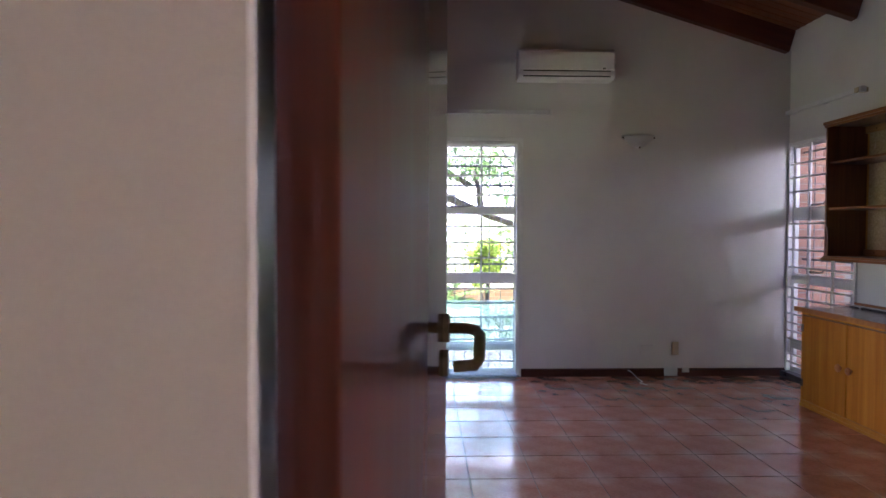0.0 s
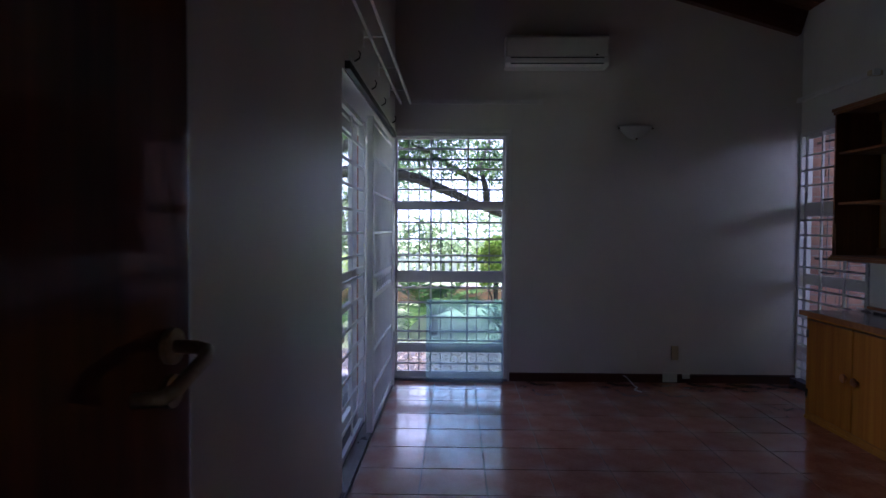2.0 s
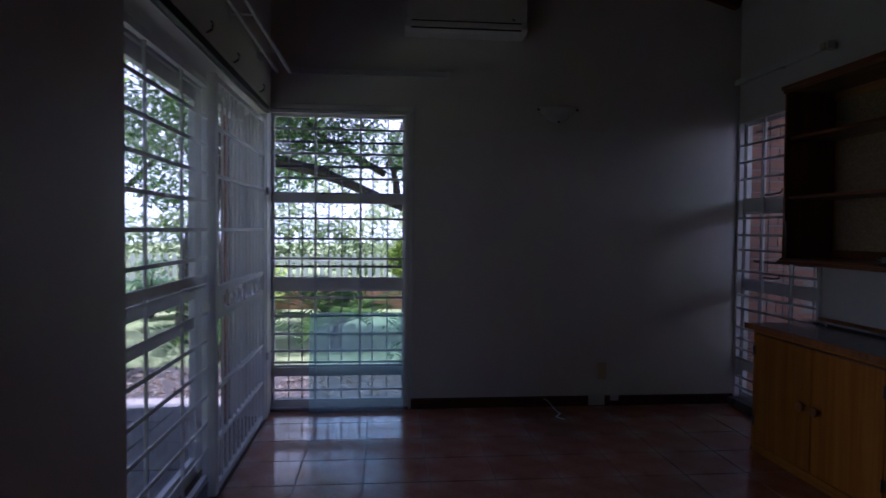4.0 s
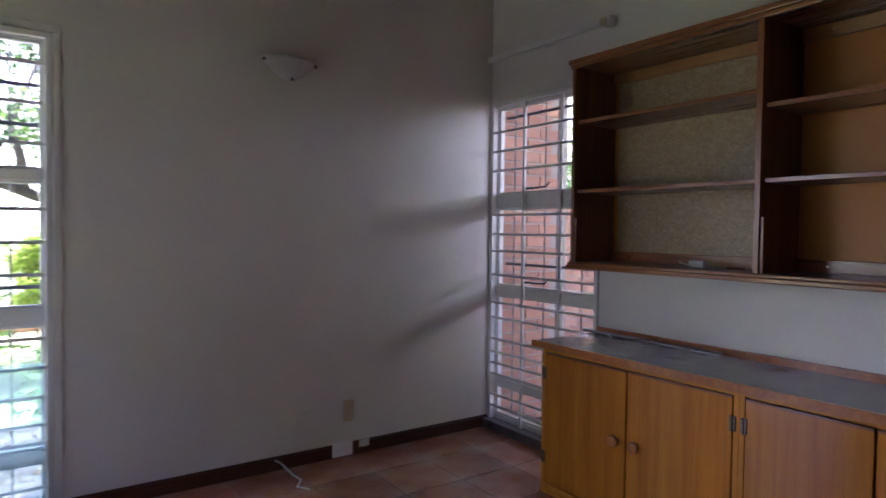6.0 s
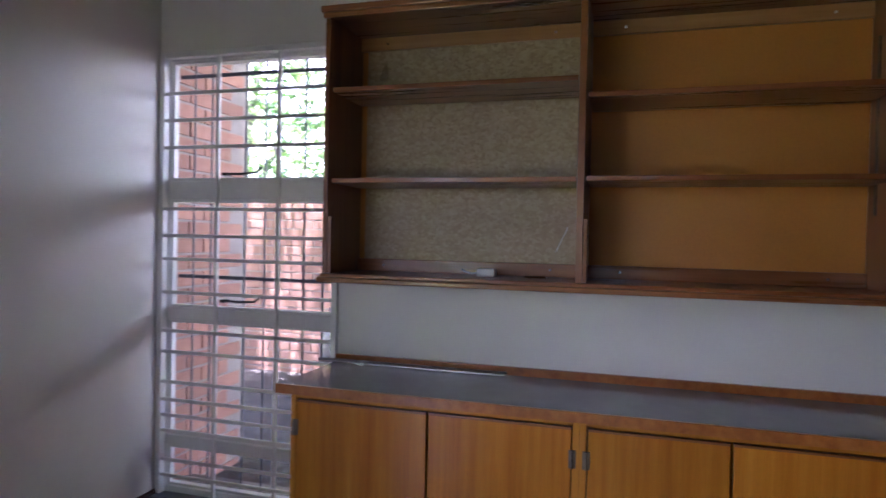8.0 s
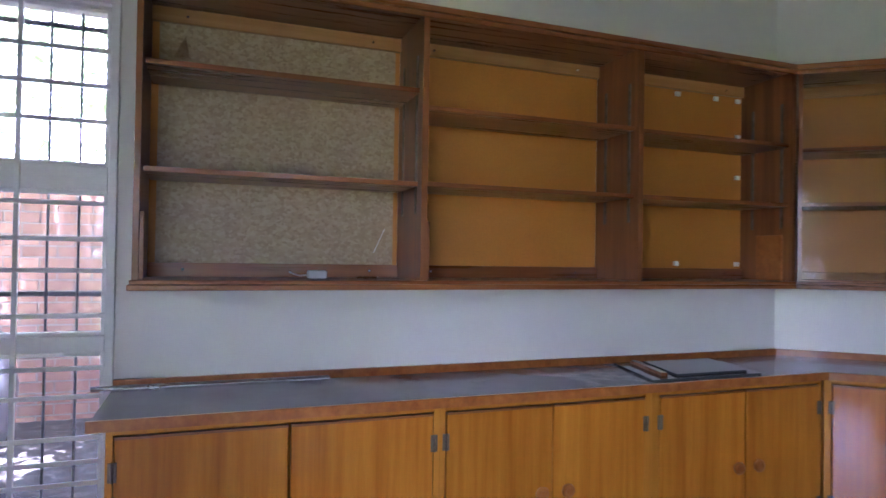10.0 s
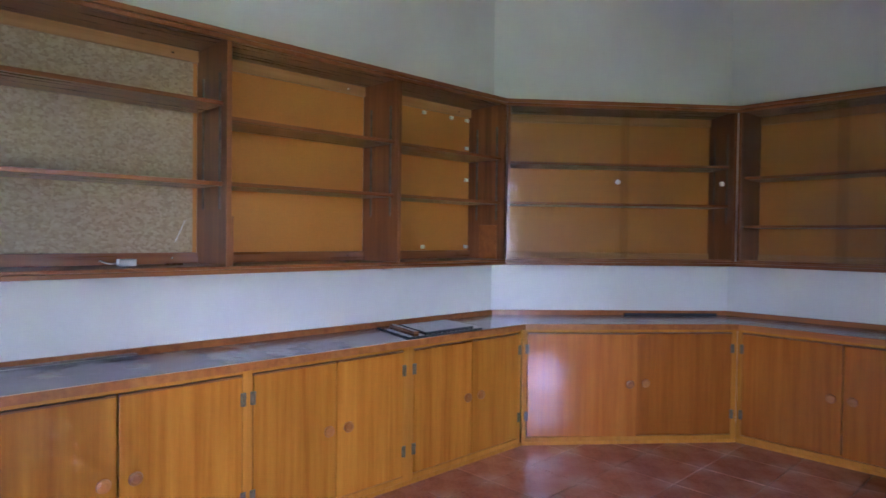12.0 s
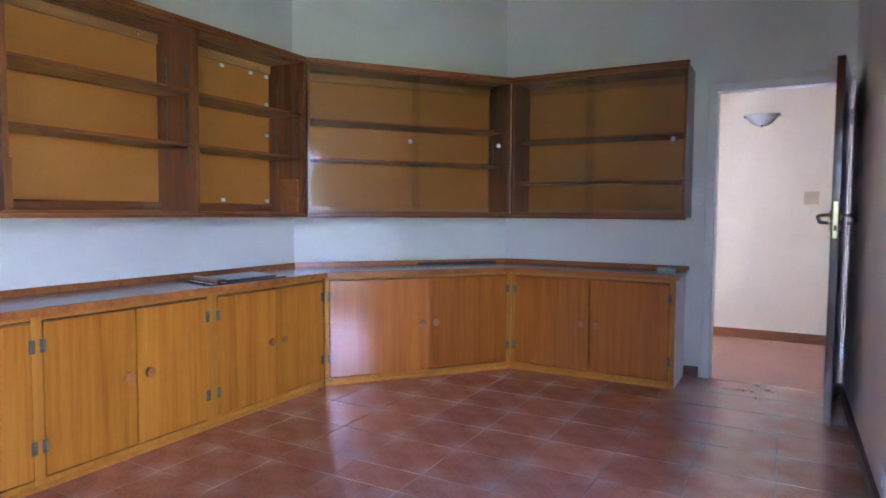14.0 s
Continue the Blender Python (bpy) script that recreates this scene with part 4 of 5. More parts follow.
# ---- wall shelves ----
SH_E, SH_S, SZ0, SZ1 = 3.222, 1.222, 1.150, 2.180
CA, CB = Vector((3.212, 2.425)), Vector((2.250, SH_S))


def rail_strip(parent, x, y0, y1):
    for y in (y0, y1):
        part("shelf_strip", solid(x - 0.003, x + 0.003, y - 0.007, y + 0.007, 1.42, 2.02), HINGE_STEEL, parent, "slotted metal shelf strip")


def carcass(s, w, depth, dividers, moulding=True):
    """Sides, dividers, top and bottom boards with a stepped moulding."""
    t = 0.02
    for x in (0, w - t):
        part("side", solid(x, x + t, 0, depth, SZ0 + 0.02, SZ1 - 0.02, 0.002), SHELF_WOOD, s)
    for x in dividers:
        part("divider", solid(x - 0.012, x + 0.012, -0.004, depth - 0.012, SZ0 + 0.02, SZ1 - 0.02, 0.002), SHELF_WOOD, s)
    part("top_board", solid(0, w, 0, depth, SZ1 - 0.02, SZ1, 0.002), SHELF_WOOD_X, s)
    part("bottom_board", solid(0, w, 0, depth, SZ0, SZ0 + 0.02, 0.002), SHELF_WOOD_X, s)
    if moulding:
        mo = solid(-0.012, w + 0.012, -0.020, 0.0, SZ1 - 0.012, SZ1 + 0.012, 0.004)
        box(mo, -0.006, w + 0.006, -0.011, 0.0, SZ1 - 0.032, SZ1 - 0.012, 0.004)
        part("cornice", mo, SHELF_WOOD_X, s)
        mo = solid(-0.012, w + 0.012, -0.022, 0.0, SZ0 - 0.014, SZ0 + 0.006, 0.005)
        box(mo, -0.006, w + 0.006, -0.012, 0.0, SZ0 + 0.006, SZ0 + 0.020, 0.004)
        part("base_moulding", mo, SHELF_WOOD_X, s)


DE = XE - SH_E
shelf = thing("wall_shelf", frame_along((SH_E, 5.252, 0), (0, -1), (1, 0)), "long open wall shelf of dark red-brown wood, nearly empty", "shelf")
WS = 5.252 - CA.y
D1, D2 = 5.252 - 4.278, 5.252 - 3.312
carcass(shelf, WS, DE, (D1, D2))
BAYS = ((0.02, D1 - 0.012, (1.880, 1.530)), (D1 + 0.012, D2 - 0.012, (1.820, 1.532)), (D2 + 0.012, WS - 0.02, (1.815, 1.532)))
for n, (x0, x1, heights) in enumerate(BAYS):
    part("backboard", solid(x0, x1, DE - 0.012, DE - 0.005, SZ0 + 0.02, SZ1 - 0.02), BACK_BOARD, shelf, "amber hardboard back")
    part("upper_batten", solid(x0, x1, DE - 0.030, DE - 0.012, SZ1 - 0.075, SZ1 - 0.021, 0.002), BATTEN_WOOD, shelf)
    part("lower_batten", solid(x0, x1, DE - 0.030, DE - 0.012, SZ0 + 0.0205, SZ0 + 0.072, 0.002), SHELF_WOOD_X, shelf)
    for z in heights:
        part("shelf_board", solid(x0 + 0.006, x1 - 0.006, 0.018, DE - 0.032, z - 0.010, z + 0.008, 0.002), SHELF_WOOD_X, shelf)
    rail_strip(shelf, x1 - 0.003, 0.06, DE - 0.09)
    if n < 2:
        part("guide_block", solid(x0, x0 + 0.014, 0.004, 0.026, SZ0 + 0.021, SZ0 + 0.24, 0.003), SHELF_WOOD, shelf)
    for x in (x0 + 0.12, x1 - 0.12):
        for z in (SZ0 + 0.048, SZ1 - 0.05):
            part("screw", rod(bmesh.new(), (x, DE - 0.033, z), (x, DE - 0.030, z), 0.005, 8), STEEL, shelf)
x0, x1, _ = BAYS[0]
part("wallpaper", solid(x0 + 0.025, x1 - 0.02, DE - 0.0145, DE - 0.012, SZ0 + 0.072, SZ1 - 0.075), WALLPAPER, shelf, "flecked beige contact paper")
bm = bmesh.new()
v = [bm.verts.new(p) for p in ((x0 + 0.07, DE - 0.016, 1.975), (x0 + 0.125, DE - 0.035, 1.985), (x0 + 0.115, DE - 0.030, 2.06))]
bm.faces.new(v)
bmesh.ops.solidify(bm, geom=bm.faces[:], thickness=0.0008)
part("peeled_corner", bm, WALLPAPER, shelf, "peeled paper corner showing its pale back")
part("paper_crease", rod(bmesh.new(), (x1 - 0.10, DE - 0.0145, SZ0 + 0.12), (x1 - 0.055, DE - 0.0145, SZ0 + 0.22), 0.0015, 6), WHITE_WOOD, shelf)
part("end_block", solid(WS - 0.033, WS - 0.02, 0.05, 0.20, SZ0 + 0.021, SZ0 + 0.24, 0.003), TRIM_WOOD_Y, shelf, "pale wooden end block")
x0, x1, _ = BAYS[2]
for yy, z in ((2.86, 2.085), (2.62, 2.085), (2.475, 2.085), (2.475, 1.90), (2.475, 1.69), (2.475, 1.245), (2.86, 1.245)):
    x = 5.252 - yy
    part("peg", solid(x - 0.014, x + 0.014, DE - 0.024, DE - 0.012, z - 0.011, z + 0.011, 0.003), WHITE_PLASTIC, shelf, "small white plastic peg")

# small things left on the shelf
ad = thing("adapter", frame_along((3.40, 4.640, SZ0 + 0.0203), (0, -1), (1, 0)), "white plug adapter with a short lead, on the shelf", "adapter")
part("casing", solid(-0.035, 0.035, -0.02, 0.02, 0.0, 0.03, 0.005), WHITE_PLASTIC, ad)
part("lead", tube(bmesh.new(), [(-0.035, 0, 0.012), (-0.06, 0.005, 0.010), (-0.085, -0.005, 0.016), (-0.10, 0.01, 0.024)], [0.004, 0.004, 0.003, 0.003], 6), WHITE_PLASTIC, ad)
for k, (dx, dy) in enumerate(((0.0, 0.0), (0.03, 0.012), (0.055, -0.004), (0.02, -0.02))):
    sc = tube(bmesh.new(), [(3.38 + dy, 4.49 - dx, SZ0 + 0.0255), (3.385 + dy, 4.475 - dx, SZ0 + 0.0255), (3.395 + dy, 4.462 - dx, SZ0 + 0.0255)], [0.005, 0.004, 0.003], 6)
    single("loose_screw", sc, STEEL, "small loose metal screw on the shelf", "screw", "loose screws on the shelf")


def display(m, w, depth, split, heights, label, knobs):
    """A wall cabinet with two sliding glass panes over shelves."""
    s = thing("display_cabinet", m, label, "display cabinet", "glazed wall cabinets")
    carcass(s, w, depth, ())
    part("backboard", solid(0.02, w - 0.02, depth - 0.012, depth - 0.005, SZ0 + 0.02, SZ1 - 0.02), BACK_BOARD, s, "amber hardboard back")
    part("upper_batten", solid(0.02, w - 0.02, depth - 0.030, depth - 0.012, SZ1 - 0.075, SZ1 - 0.021, 0.002), BATTEN_WOOD, s)
    part("lower_batten", solid(0.02, w - 0.02, depth - 0.030, depth - 0.012, SZ0 + 0.0205, SZ0 + 0.062, 0.002), BATTEN_WOOD, s)
    for z in heights:
        part("shelf_board", solid(0.026, w - 0.026, 0.045, depth - 0.032, z - 0.009, z + 0.009, 0.002), SHELF_WOOD_X, s)
    rail_strip(s, w - 0.023, 0.08, depth - 0.09)
    part("track", solid(0.02, w - 0.02, 0.004, 0.032, SZ1 - 0.032, SZ1 - 0.02, 0.002), SHELF_WOOD_X, s)
    part("track", solid(0.02, w - 0.02, 0.004, 0.032, SZ0 + 0.02, SZ0 + 0.03, 0.002), SHELF_WOOD_X, s)
    for x0, x1, y, kx in ((0.022, split + 0.03, 0.024, knobs[0]), (split - 0.03, w - 0.022, 0.012, knobs[1])):
        g = part("glass_door", solid(x0, x1, y, y + 0.004, SZ0 + 0.024, SZ1 - 0.026), CABINET_GLASS, s, "sliding glass pane")
        g.visible_shadow = False
        if kx:
            part("knob", lathe(bmesh.new(), [(0.016, 0.0), (0.017, 0.006), (0.012, 0.010), (0.0125, 0.013)], Matrix.Translation((kx, y, 1.68)) @ Matrix.Rotation(math.pi / 2, 4, "X"), 16), WHITE_PLASTIC, g, "white plastic finger knob")
    return s


along_u = (CB - CA).normalized()
inward_u = Vector((-along_u.y, along_u.x))
WD = (CB - CA).length
display(frame_along((CA.x, CA.y, 0), along_u, inward_u), WD - 0.004, 0.335, 0.78, (1.795, 1.535), "glazed wall cabinet of dark wood set across the corner", (0.735, WD - 0.10))
display(frame_along((CB.x - 0.004, CB.y, 0), (-1, 0), (0, -1)), CB.x - 0.995, SH_S - YS - 0.002, 0.60, (1.72, 1.40), "glazed wall cabinet of dark wood beside the door", (None, 1.17))

# ---- things on the worktop ----
TOP = 0.768
for k, (dx, r) in enumerate(((0.045, 0.009), (0.068, 0.009))):
    b = rod(bmesh.new(), (XE - dx, 5.40 - 0.10 * k, TOP + r), (XE - dx, 4.57, TOP + r), r, 14)
    single("curtain_rod", b, STEEL, "bare steel curtain rod lying on the worktop", "curtain rod", "rods on the worktop", smooth=False)


def sheet(name, corners, z, thick, material, label, category):
    return single(name, prism(bmesh.new(), corners, z, z + thick), material, label, category)


sheet("glass_sheet", [(3.50, 3.235), (3.10, 3.335), (3.10, 2.76), (3.50, 2.66)], TOP + 0.0005, 0.008, DARK_GLASS, "dark glass sheet lying on the worktop", "glass sheet")
sheet("glass_sheet", [(3.46, 3.10), (3.14, 3.18), (3.14, 2.80), (3.46, 2.72)], TOP + 0.009, 0.008, DARK_GLASS, "second dark glass sheet on top of the first", "glass sheet")
sheet("wooden_lath", [(3.47, 3.165), (3.16, 3.245), (3.155, 3.215), (3.465, 3.135)], TOP + 0.0085, 0.014, SHELF_WOOD_X, "short wooden lath lying on the glass", "lath")
dd = Vector(CORNER_S) - Vector(CORNER_E)
dd.normalize()
nn = Vector((dd.y, -dd.x))
p, q = Vector(CORNER_E) + dd * 0.95 + nn * 0.021, Vector(CORNER_E) + dd * 1.62 + nn * 0.021
sheet("dark_strip", [tuple(p), tuple(p + nn * 0.03), tuple(q + nn * 0.03), tuple(q)], TOP + 0.0005, 0.016, DARK_GLASS, "narrow dark strip standing against the wall", "strip")
single("remote_control", solid(1.07, 1.20, YS + 0.07, YS + 0.115, TOP + 0.0005, TOP + 0.022, 0.006), WHITE_PLASTIC, "white remote control on the end of the worktop", "remote control")


# ---- outside ----
def sheet_ground(name, x0, x1, y0, y1, z, material, label, category):
    bm = bmesh.new()
    bm.faces.new([bm.verts.new(p) for p in ((x0, y0, z), (x1, y0, z), (x1, y1, z), (x0, y1, z))])
    return structure(name, bm, material, label, category)


sheet_ground("ground", -400, 400, -400, 400, -0.16, GRASS_GROUND, "green lawn and open ground", "lawn")
patio = structure("pavement", solid(-2.6, XW - WALL, 2.5, 6.85, -0.158, -0.042), MORTAR, "grey slate patio outside the garden door", "patio")
slab = mesh_of("slab", solid(-0.222, 0.222, -0.222, 0.222, -0.012, 0.012, 0.004), PAVING)
for ix in range(5):
    for iy in range(9):
        sl = new("slab", slab)
        sl.parent, sl.location = patio, (-0.455 - 0.455 * ix, 2.74 + 0.455 * iy, -0.032 + random.uniform(-0.003, 0.003))
        sl.rotation_euler = (random.uniform(-0.006, 0.006), random.uniform(-0.006, 0.006), 0)
# unseen slab, added as a neutral reflector for the passage
structure("terrace", solid(2.95, 7.5, -3.0, 1.5, -0.158, -0.03), BOUNCE_CONCRETE, "unseen pale slab added to bounce neutral light into the passage", "terrace")
# hazy bright sky along the horizon, far beyond the garden
bm = bmesh.new()
ring = [(70 * math.cos(2 * math.pi * k / 48), 70 * math.sin(2 * math.pi * k / 48)) for k in range(48)]
lo, hi = ([bm.verts.new((x, y, z)) for x, y in ring] for z in (-0.16, 26.0))
for k in range(48):
    bm.faces.new((lo[k], hi[k], hi[(k + 1) % 48], lo[(k + 1) % 48]))
structure("backdrop", bm, HAZE, "bright hazy sky beyond the garden", "sky")
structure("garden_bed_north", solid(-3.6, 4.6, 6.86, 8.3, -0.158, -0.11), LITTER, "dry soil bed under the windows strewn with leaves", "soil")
DRY_LEAF = leaf_material("dry_leaf", [(0.0, (0.16, 0.11, 0.07)), (0.6, (0.30, 0.23, 0.16)), (1.0, (0.48, 0.42, 0.33))])
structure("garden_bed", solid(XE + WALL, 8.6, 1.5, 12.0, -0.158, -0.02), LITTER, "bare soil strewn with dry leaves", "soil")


def brick_wall(name, m, length, height, thick, label, near):
    """A mortar core with bricks laid in stretcher bond on its front; x along, y away from the viewer."""
    w = thing(name, m, label, "brick wall")
    w["kind"] = "structure"
    part("mortar_core", solid(0, length, 0.008, thick, 0, height), MORTAR, w)
    bl, bh, j = min(0.222, length - 0.004), 0.073, 0.012
    one = mesh_of("brick", solid(0, bl, 0, 0.06, 0, bh, 0.004), BRICK)
    half = mesh_of("half_brick", solid(0, (bl - j) / 2, 0, 0.06, 0, bh, 0.004), BRICK)
    rest = bmesh.new()
    n = 0
    for row in range(int(height / (bh + j))):
        x, z = 0.0, row * (bh + j) + 0.004
        first = row % 2 and length > 0.3
        while x < length - 0.05:
            l = (bl - j) / 2 if first else bl
            if x + l > length:
                break
            if n < 280 and near(x, z):
                b = new("brick", half if first else one)
                b.location, b.parent = (x, random.uniform(-0.002, 0.002), z), w
                n += 1
            else:
                box(rest, x, x + l, 0.0, 0.06, z, z + bh)
            first = False
            x += l + j
    if rest.verts:
        ob = part("brickwork", rest, BRICK, w)
        ob["kind"] = "stuff"
    return w


# far boundary wall, the wing beside the corner window and the brick return by the garden door
# boundary wall runs on southwards, unseen, to keep horizon light off the gable wall
brick_wall("brick_wall_east", frame_along((6.5, 9.6, -0.15), (0, -1), (1, 0)), 11.6, 1.95, 0.22, "sunlit orange brick boundary wall", lambda x, z: 0.6 < x < 3.2 and z < 1.95)
brick_wall("brick_wing", frame_along((XE + 0.09, 6.277, -0.15), (1, 0), (0, 1)), 0.63, 2.9, 0.24, "orange brick wing wall beside the corner window", lambda x, z: True)
bw = structure("brick_wing_core", solid(XE + WALL, XE + WALL + 0.46, 6.57, 6.77, -0.15, 2.75), BRICK, "back of the brick wing wall", "brick wall")
brick_wall("brick_return", frame_along((XW - WALL - 0.062, WDY1 + 0.0, -0.15), (1, 0), (0, 1)), 0.06, 2.6, 0.14, "narrow orange brick return beside the garden door", lambda x, z: True)


def leaf_cloud(n, blobs, size, seed):
    """Many small bent leaves filling rough blobs of (centre, radii)."""
    rnd = random.Random(seed)
    verts, faces = [], []
    for _ in range(n):
        c, r = blobs[rnd.randrange(len(blobs))]
        while True:
            d = Vector((rnd.uniform(-1, 1), rnd.uniform(-1, 1), rnd.uniform(-1, 1)))
            if 0.25 < d.length < 1:
                break
        p = Vector((c[0] + d.x * r[0], c[1] + d.y * r[1], c[2] + d.z * r[2]))
        s = size * rnd.uniform(0.6, 1.4)
        q = Euler((rnd.uniform(-1, 1), rnd.uniform(-1, 1), rnd.uniform(0, 6.28))).to_quaternion()
        k = len(verts)
        for lx, ly, lz in ((-s, 0, 0), (0, -s * 0.4, s * 0.12), (s, 0, 0), (0, s * 0.4, s * 0.12)):
            verts.append(p + q @ Vector((lx, ly, lz)))
        faces.append((k, k + 1, k + 2, k + 3))
    return verts, faces


def leaves(name, n, blobs, size, seed, material, parent, label=""):
    verts, faces = leaf_cloud(n, blobs, size, seed)
    me = bpy.data.meshes.new(name)
    me.from_pydata([tuple(v) for v in verts], [], faces)
    me.materials.append(material)
    ob = new(name, me)
    ob.parent = parent
    tagged(ob, label, kind="stuff")
    return ob


def tree(at, limbs, blobs, n, size, seed, material, label, group=""):
    """A tapered trunk with bent limbs and a crown of separate leaves, all placed from the foot."""
    t = thing("tree", Matrix.Translation(at), label, "tree", group)
    bm = bmesh.new()
    for pts, r0, r1 in limbs:
        k = len(pts) - 1
        tube(bm, pts, [r0 + (r1 - r0) * i / k for i in range(k + 1)], 9)
    part("trunk", bm, BARK, t, smooth=True)
    leaves("crown", n, blobs, size, seed, material, t)
    return t


def blob_ring(rnd, centre, spread, count, r):
    return [((centre[0] + rnd.uniform(-1, 1) * spread[0], centre[1] + rnd.uniform(-1, 1) * spread[1], centre[2] + rnd.uniform(-1, 1) * spread[2]), (r * rnd.uniform(0.6, 1.3), r * rnd.uniform(0.6, 1.3), r * rnd.uniform(0.35, 0.7))) for _ in range(count)]


lv, lf = leaf_cloud(1800, [((x, 7.58, -0.10), (0.9, 0.72, 0.012)) for x in (-2.8, -1.6, -0.4, 0.8, 2.0, 3.2)], 0.035, 91)
litter = new("dry_leaves", bpy.data.meshes.new("dry_leaves"))
litter.data.from_pydata([tuple(p) for p in lv], [], lf)
litter.data.materials.append(DRY_LEAF)
tagged(litter, "pale dry fallen leaves scattered over the soil", "leaves", kind="stuff")

rn = random.Random(5)
# the big tree north of the house, whose low limb crosses the tall window
tree((-1.6, 10.2, -0.16),
     [([(0, 0, 0), (0.05, 0, 1.2), (0.15, 0, 2.1), (0.1, 0.1, 3.4), (-0.2, 0.2, 5.0)], 0.30, 0.10),
      ([(0.1, 0, 2.3), (0.9, 0, 2.40), (1.6, 0.0, 2.24), (2.1, 0.0, 2.03), (2.7, 0, 1.77), (3.6, 0.1, 1.45)], 0.10, 0.04),
      ([(2.45, 0.0, 2.22), (1.95, 0.1, 2.51), (1.5, 0.2, 2.8), (1.1, 0.3, 3.3)], 0.05, 0.02),
      ([(2.62, 0.0, 1.80), (2.60, 0.0, 2.1), (2.52, 0.1, 2.45), (2.75, 0.2, 3.1)], 0.06, 0.02),
      ([(0.2, 0.0, 2.6), (1.1, 0.4, 3.1), (2.2, 0.6, 3.6), (3.4, 0.6, 4.2)], 0.09, 0.03)],
     blob_ring(rn, (1.8, 0.6, 3.25), (2.6, 1.2, 0.75), 34, 0.66) + blob_ring(rn, (0.5, 0.5, 4.8), (2.4, 1.5, 1.2), 14, 0.9), 36000, 0.038, 11, LEAF_DARK, "spreading garden tree with a low thick limb and small leaves")
# trees west of the garden door
tree((-8.5, 11.0, -0.16), [([(0, 0, 0), (0.1, 0.0, 1.0), (-0.1, 0.1, 2.2), (0.2, 0, 4.2)], 0.20, 0.06), ([(0, 0, 1.5), (0.8, -0.5, 2.2), (1.7, -0.9, 2.9)], 0.09, 0.03), ([(0, 0.1, 1.9), (-0.8, 0.4, 2.8), (-1.2, 0.9, 3.6)], 0.09, 0.03)],
     blob_ring(rn, (0.3, -0.2, 3.4), (2.0, 1.8, 1.3), 16, 0.7), 2200, 0.06, 12, LEAF_DARK, "garden tree beyond the patio lawn", "trees beyond the lawn")
tree((-3.6, 8.4, -0.16), [([(0, 0, 0), (0.05, 0.05, 1.1), (0.2, 0.1, 2.2), (0.5, 0.1, 3.2)], 0.11, 0.04), ([(0.1, 0.05, 1.6), (0.6, -0.3, 2.3), (1.1, -0.5, 2.9)], 0.05, 0.02)],
     blob_ring(rn, (0.6, -0.2, 3.1), (1.1, 0.9, 0.4), 10, 0.42), 900, 0.06, 13, LEAF_LIME, "slender tree with yellow-green leaves near the patio", "trees beyond the lawn")
for k, (x, y, s) in enumerate(((-13.5, 17.0, 1.2), (-7.5, 22.0, 1.2), (-3.2, 20.5, 1.1), (4.6, 21.0, 1.1), (-17.0, 11.0, 1.2), (13.0, 12.0, 1.1), (12.5, 3.5, 0.9))):
    tree((x, y, -0.16), [([(0, 0, 0), (0.1, 0.1, 1.5 * s), (0, 0.2, 3.0 * s), (0.3, 0, 5.0 * s)], 0.22 * s, 0.06), ([(0, 0.1, 1.9 * s), (1.1 * s, 0.2, 3.1 * s), (1.7 * s, 0.4, 4.2 * s)], 0.10, 0.03), ([(0, 0.1, 1.7 * s), (-1.0 * s, -0.3, 2.8 * s), (-1.8 * s, -0.2, 3.8 * s)], 0.10, 0.03)],
         blob_ring(rn, (0, 0, 3.6 * s), (2.2 * s, 2.0 * s, 1.6 * s), 20, 0.95 * s), 3600, 0.10, 20 + k, LEAF_DARK, "tall leafy tree in the far garden", "far garden trees")


# tree added over the east garden, its dense crown holding back light
tree((5.3, 9.2, -0.03), [([(0, 0, 0), (0.1, -0.1, 1.5), (0.3, -0.6, 3.0), (0.6, -1.2, 4.4)], 0.16, 0.05), ([(0.1, -0.2, 2.0), (0.8, -1.2, 3.0), (1.2, -2.2, 3.7)], 0.08, 0.03)],
     blob_ring(rn, (0.4, -3.2, 3.9), (1.6, 4.2, 0.5), 56, 0.7), 46000, 0.055, 14, LEAF_DARK, "added tree that shades the leaf-strewn ground beside the house")

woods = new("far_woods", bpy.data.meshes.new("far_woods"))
# east stretch raised and drawn on out of view to hold back horizon light
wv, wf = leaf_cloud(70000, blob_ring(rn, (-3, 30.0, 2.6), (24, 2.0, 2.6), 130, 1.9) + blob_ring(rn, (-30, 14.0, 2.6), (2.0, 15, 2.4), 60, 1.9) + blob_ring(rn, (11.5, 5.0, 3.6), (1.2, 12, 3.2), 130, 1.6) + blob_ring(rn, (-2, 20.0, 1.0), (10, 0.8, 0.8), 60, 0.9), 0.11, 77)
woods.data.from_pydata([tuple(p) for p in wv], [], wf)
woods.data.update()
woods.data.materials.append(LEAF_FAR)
tagged(woods, "belt of garden-edge trees with sun and haze in their leaf colour", "woods", kind="stuff")


def bush(at, blobs, n, size, seed, material, label):
    b = thing("bush", Matrix.Translation(at), label, "bush")
    bm = bmesh.new()
    rnd = random.Random(seed)
    for _ in range(7):
        c, r = blobs[rnd.randrange(len(blobs))]
        tube(bm, [(0, 0, 0), (c[0] * 0.4, c[1] * 0.4, c[2] * 0.6), c], [0.02, 0.014, 0.006], 6)
    part("stems", bm, BARK, b)
    leaves("foliage", n, blobs, size, seed, material, b)
    return b


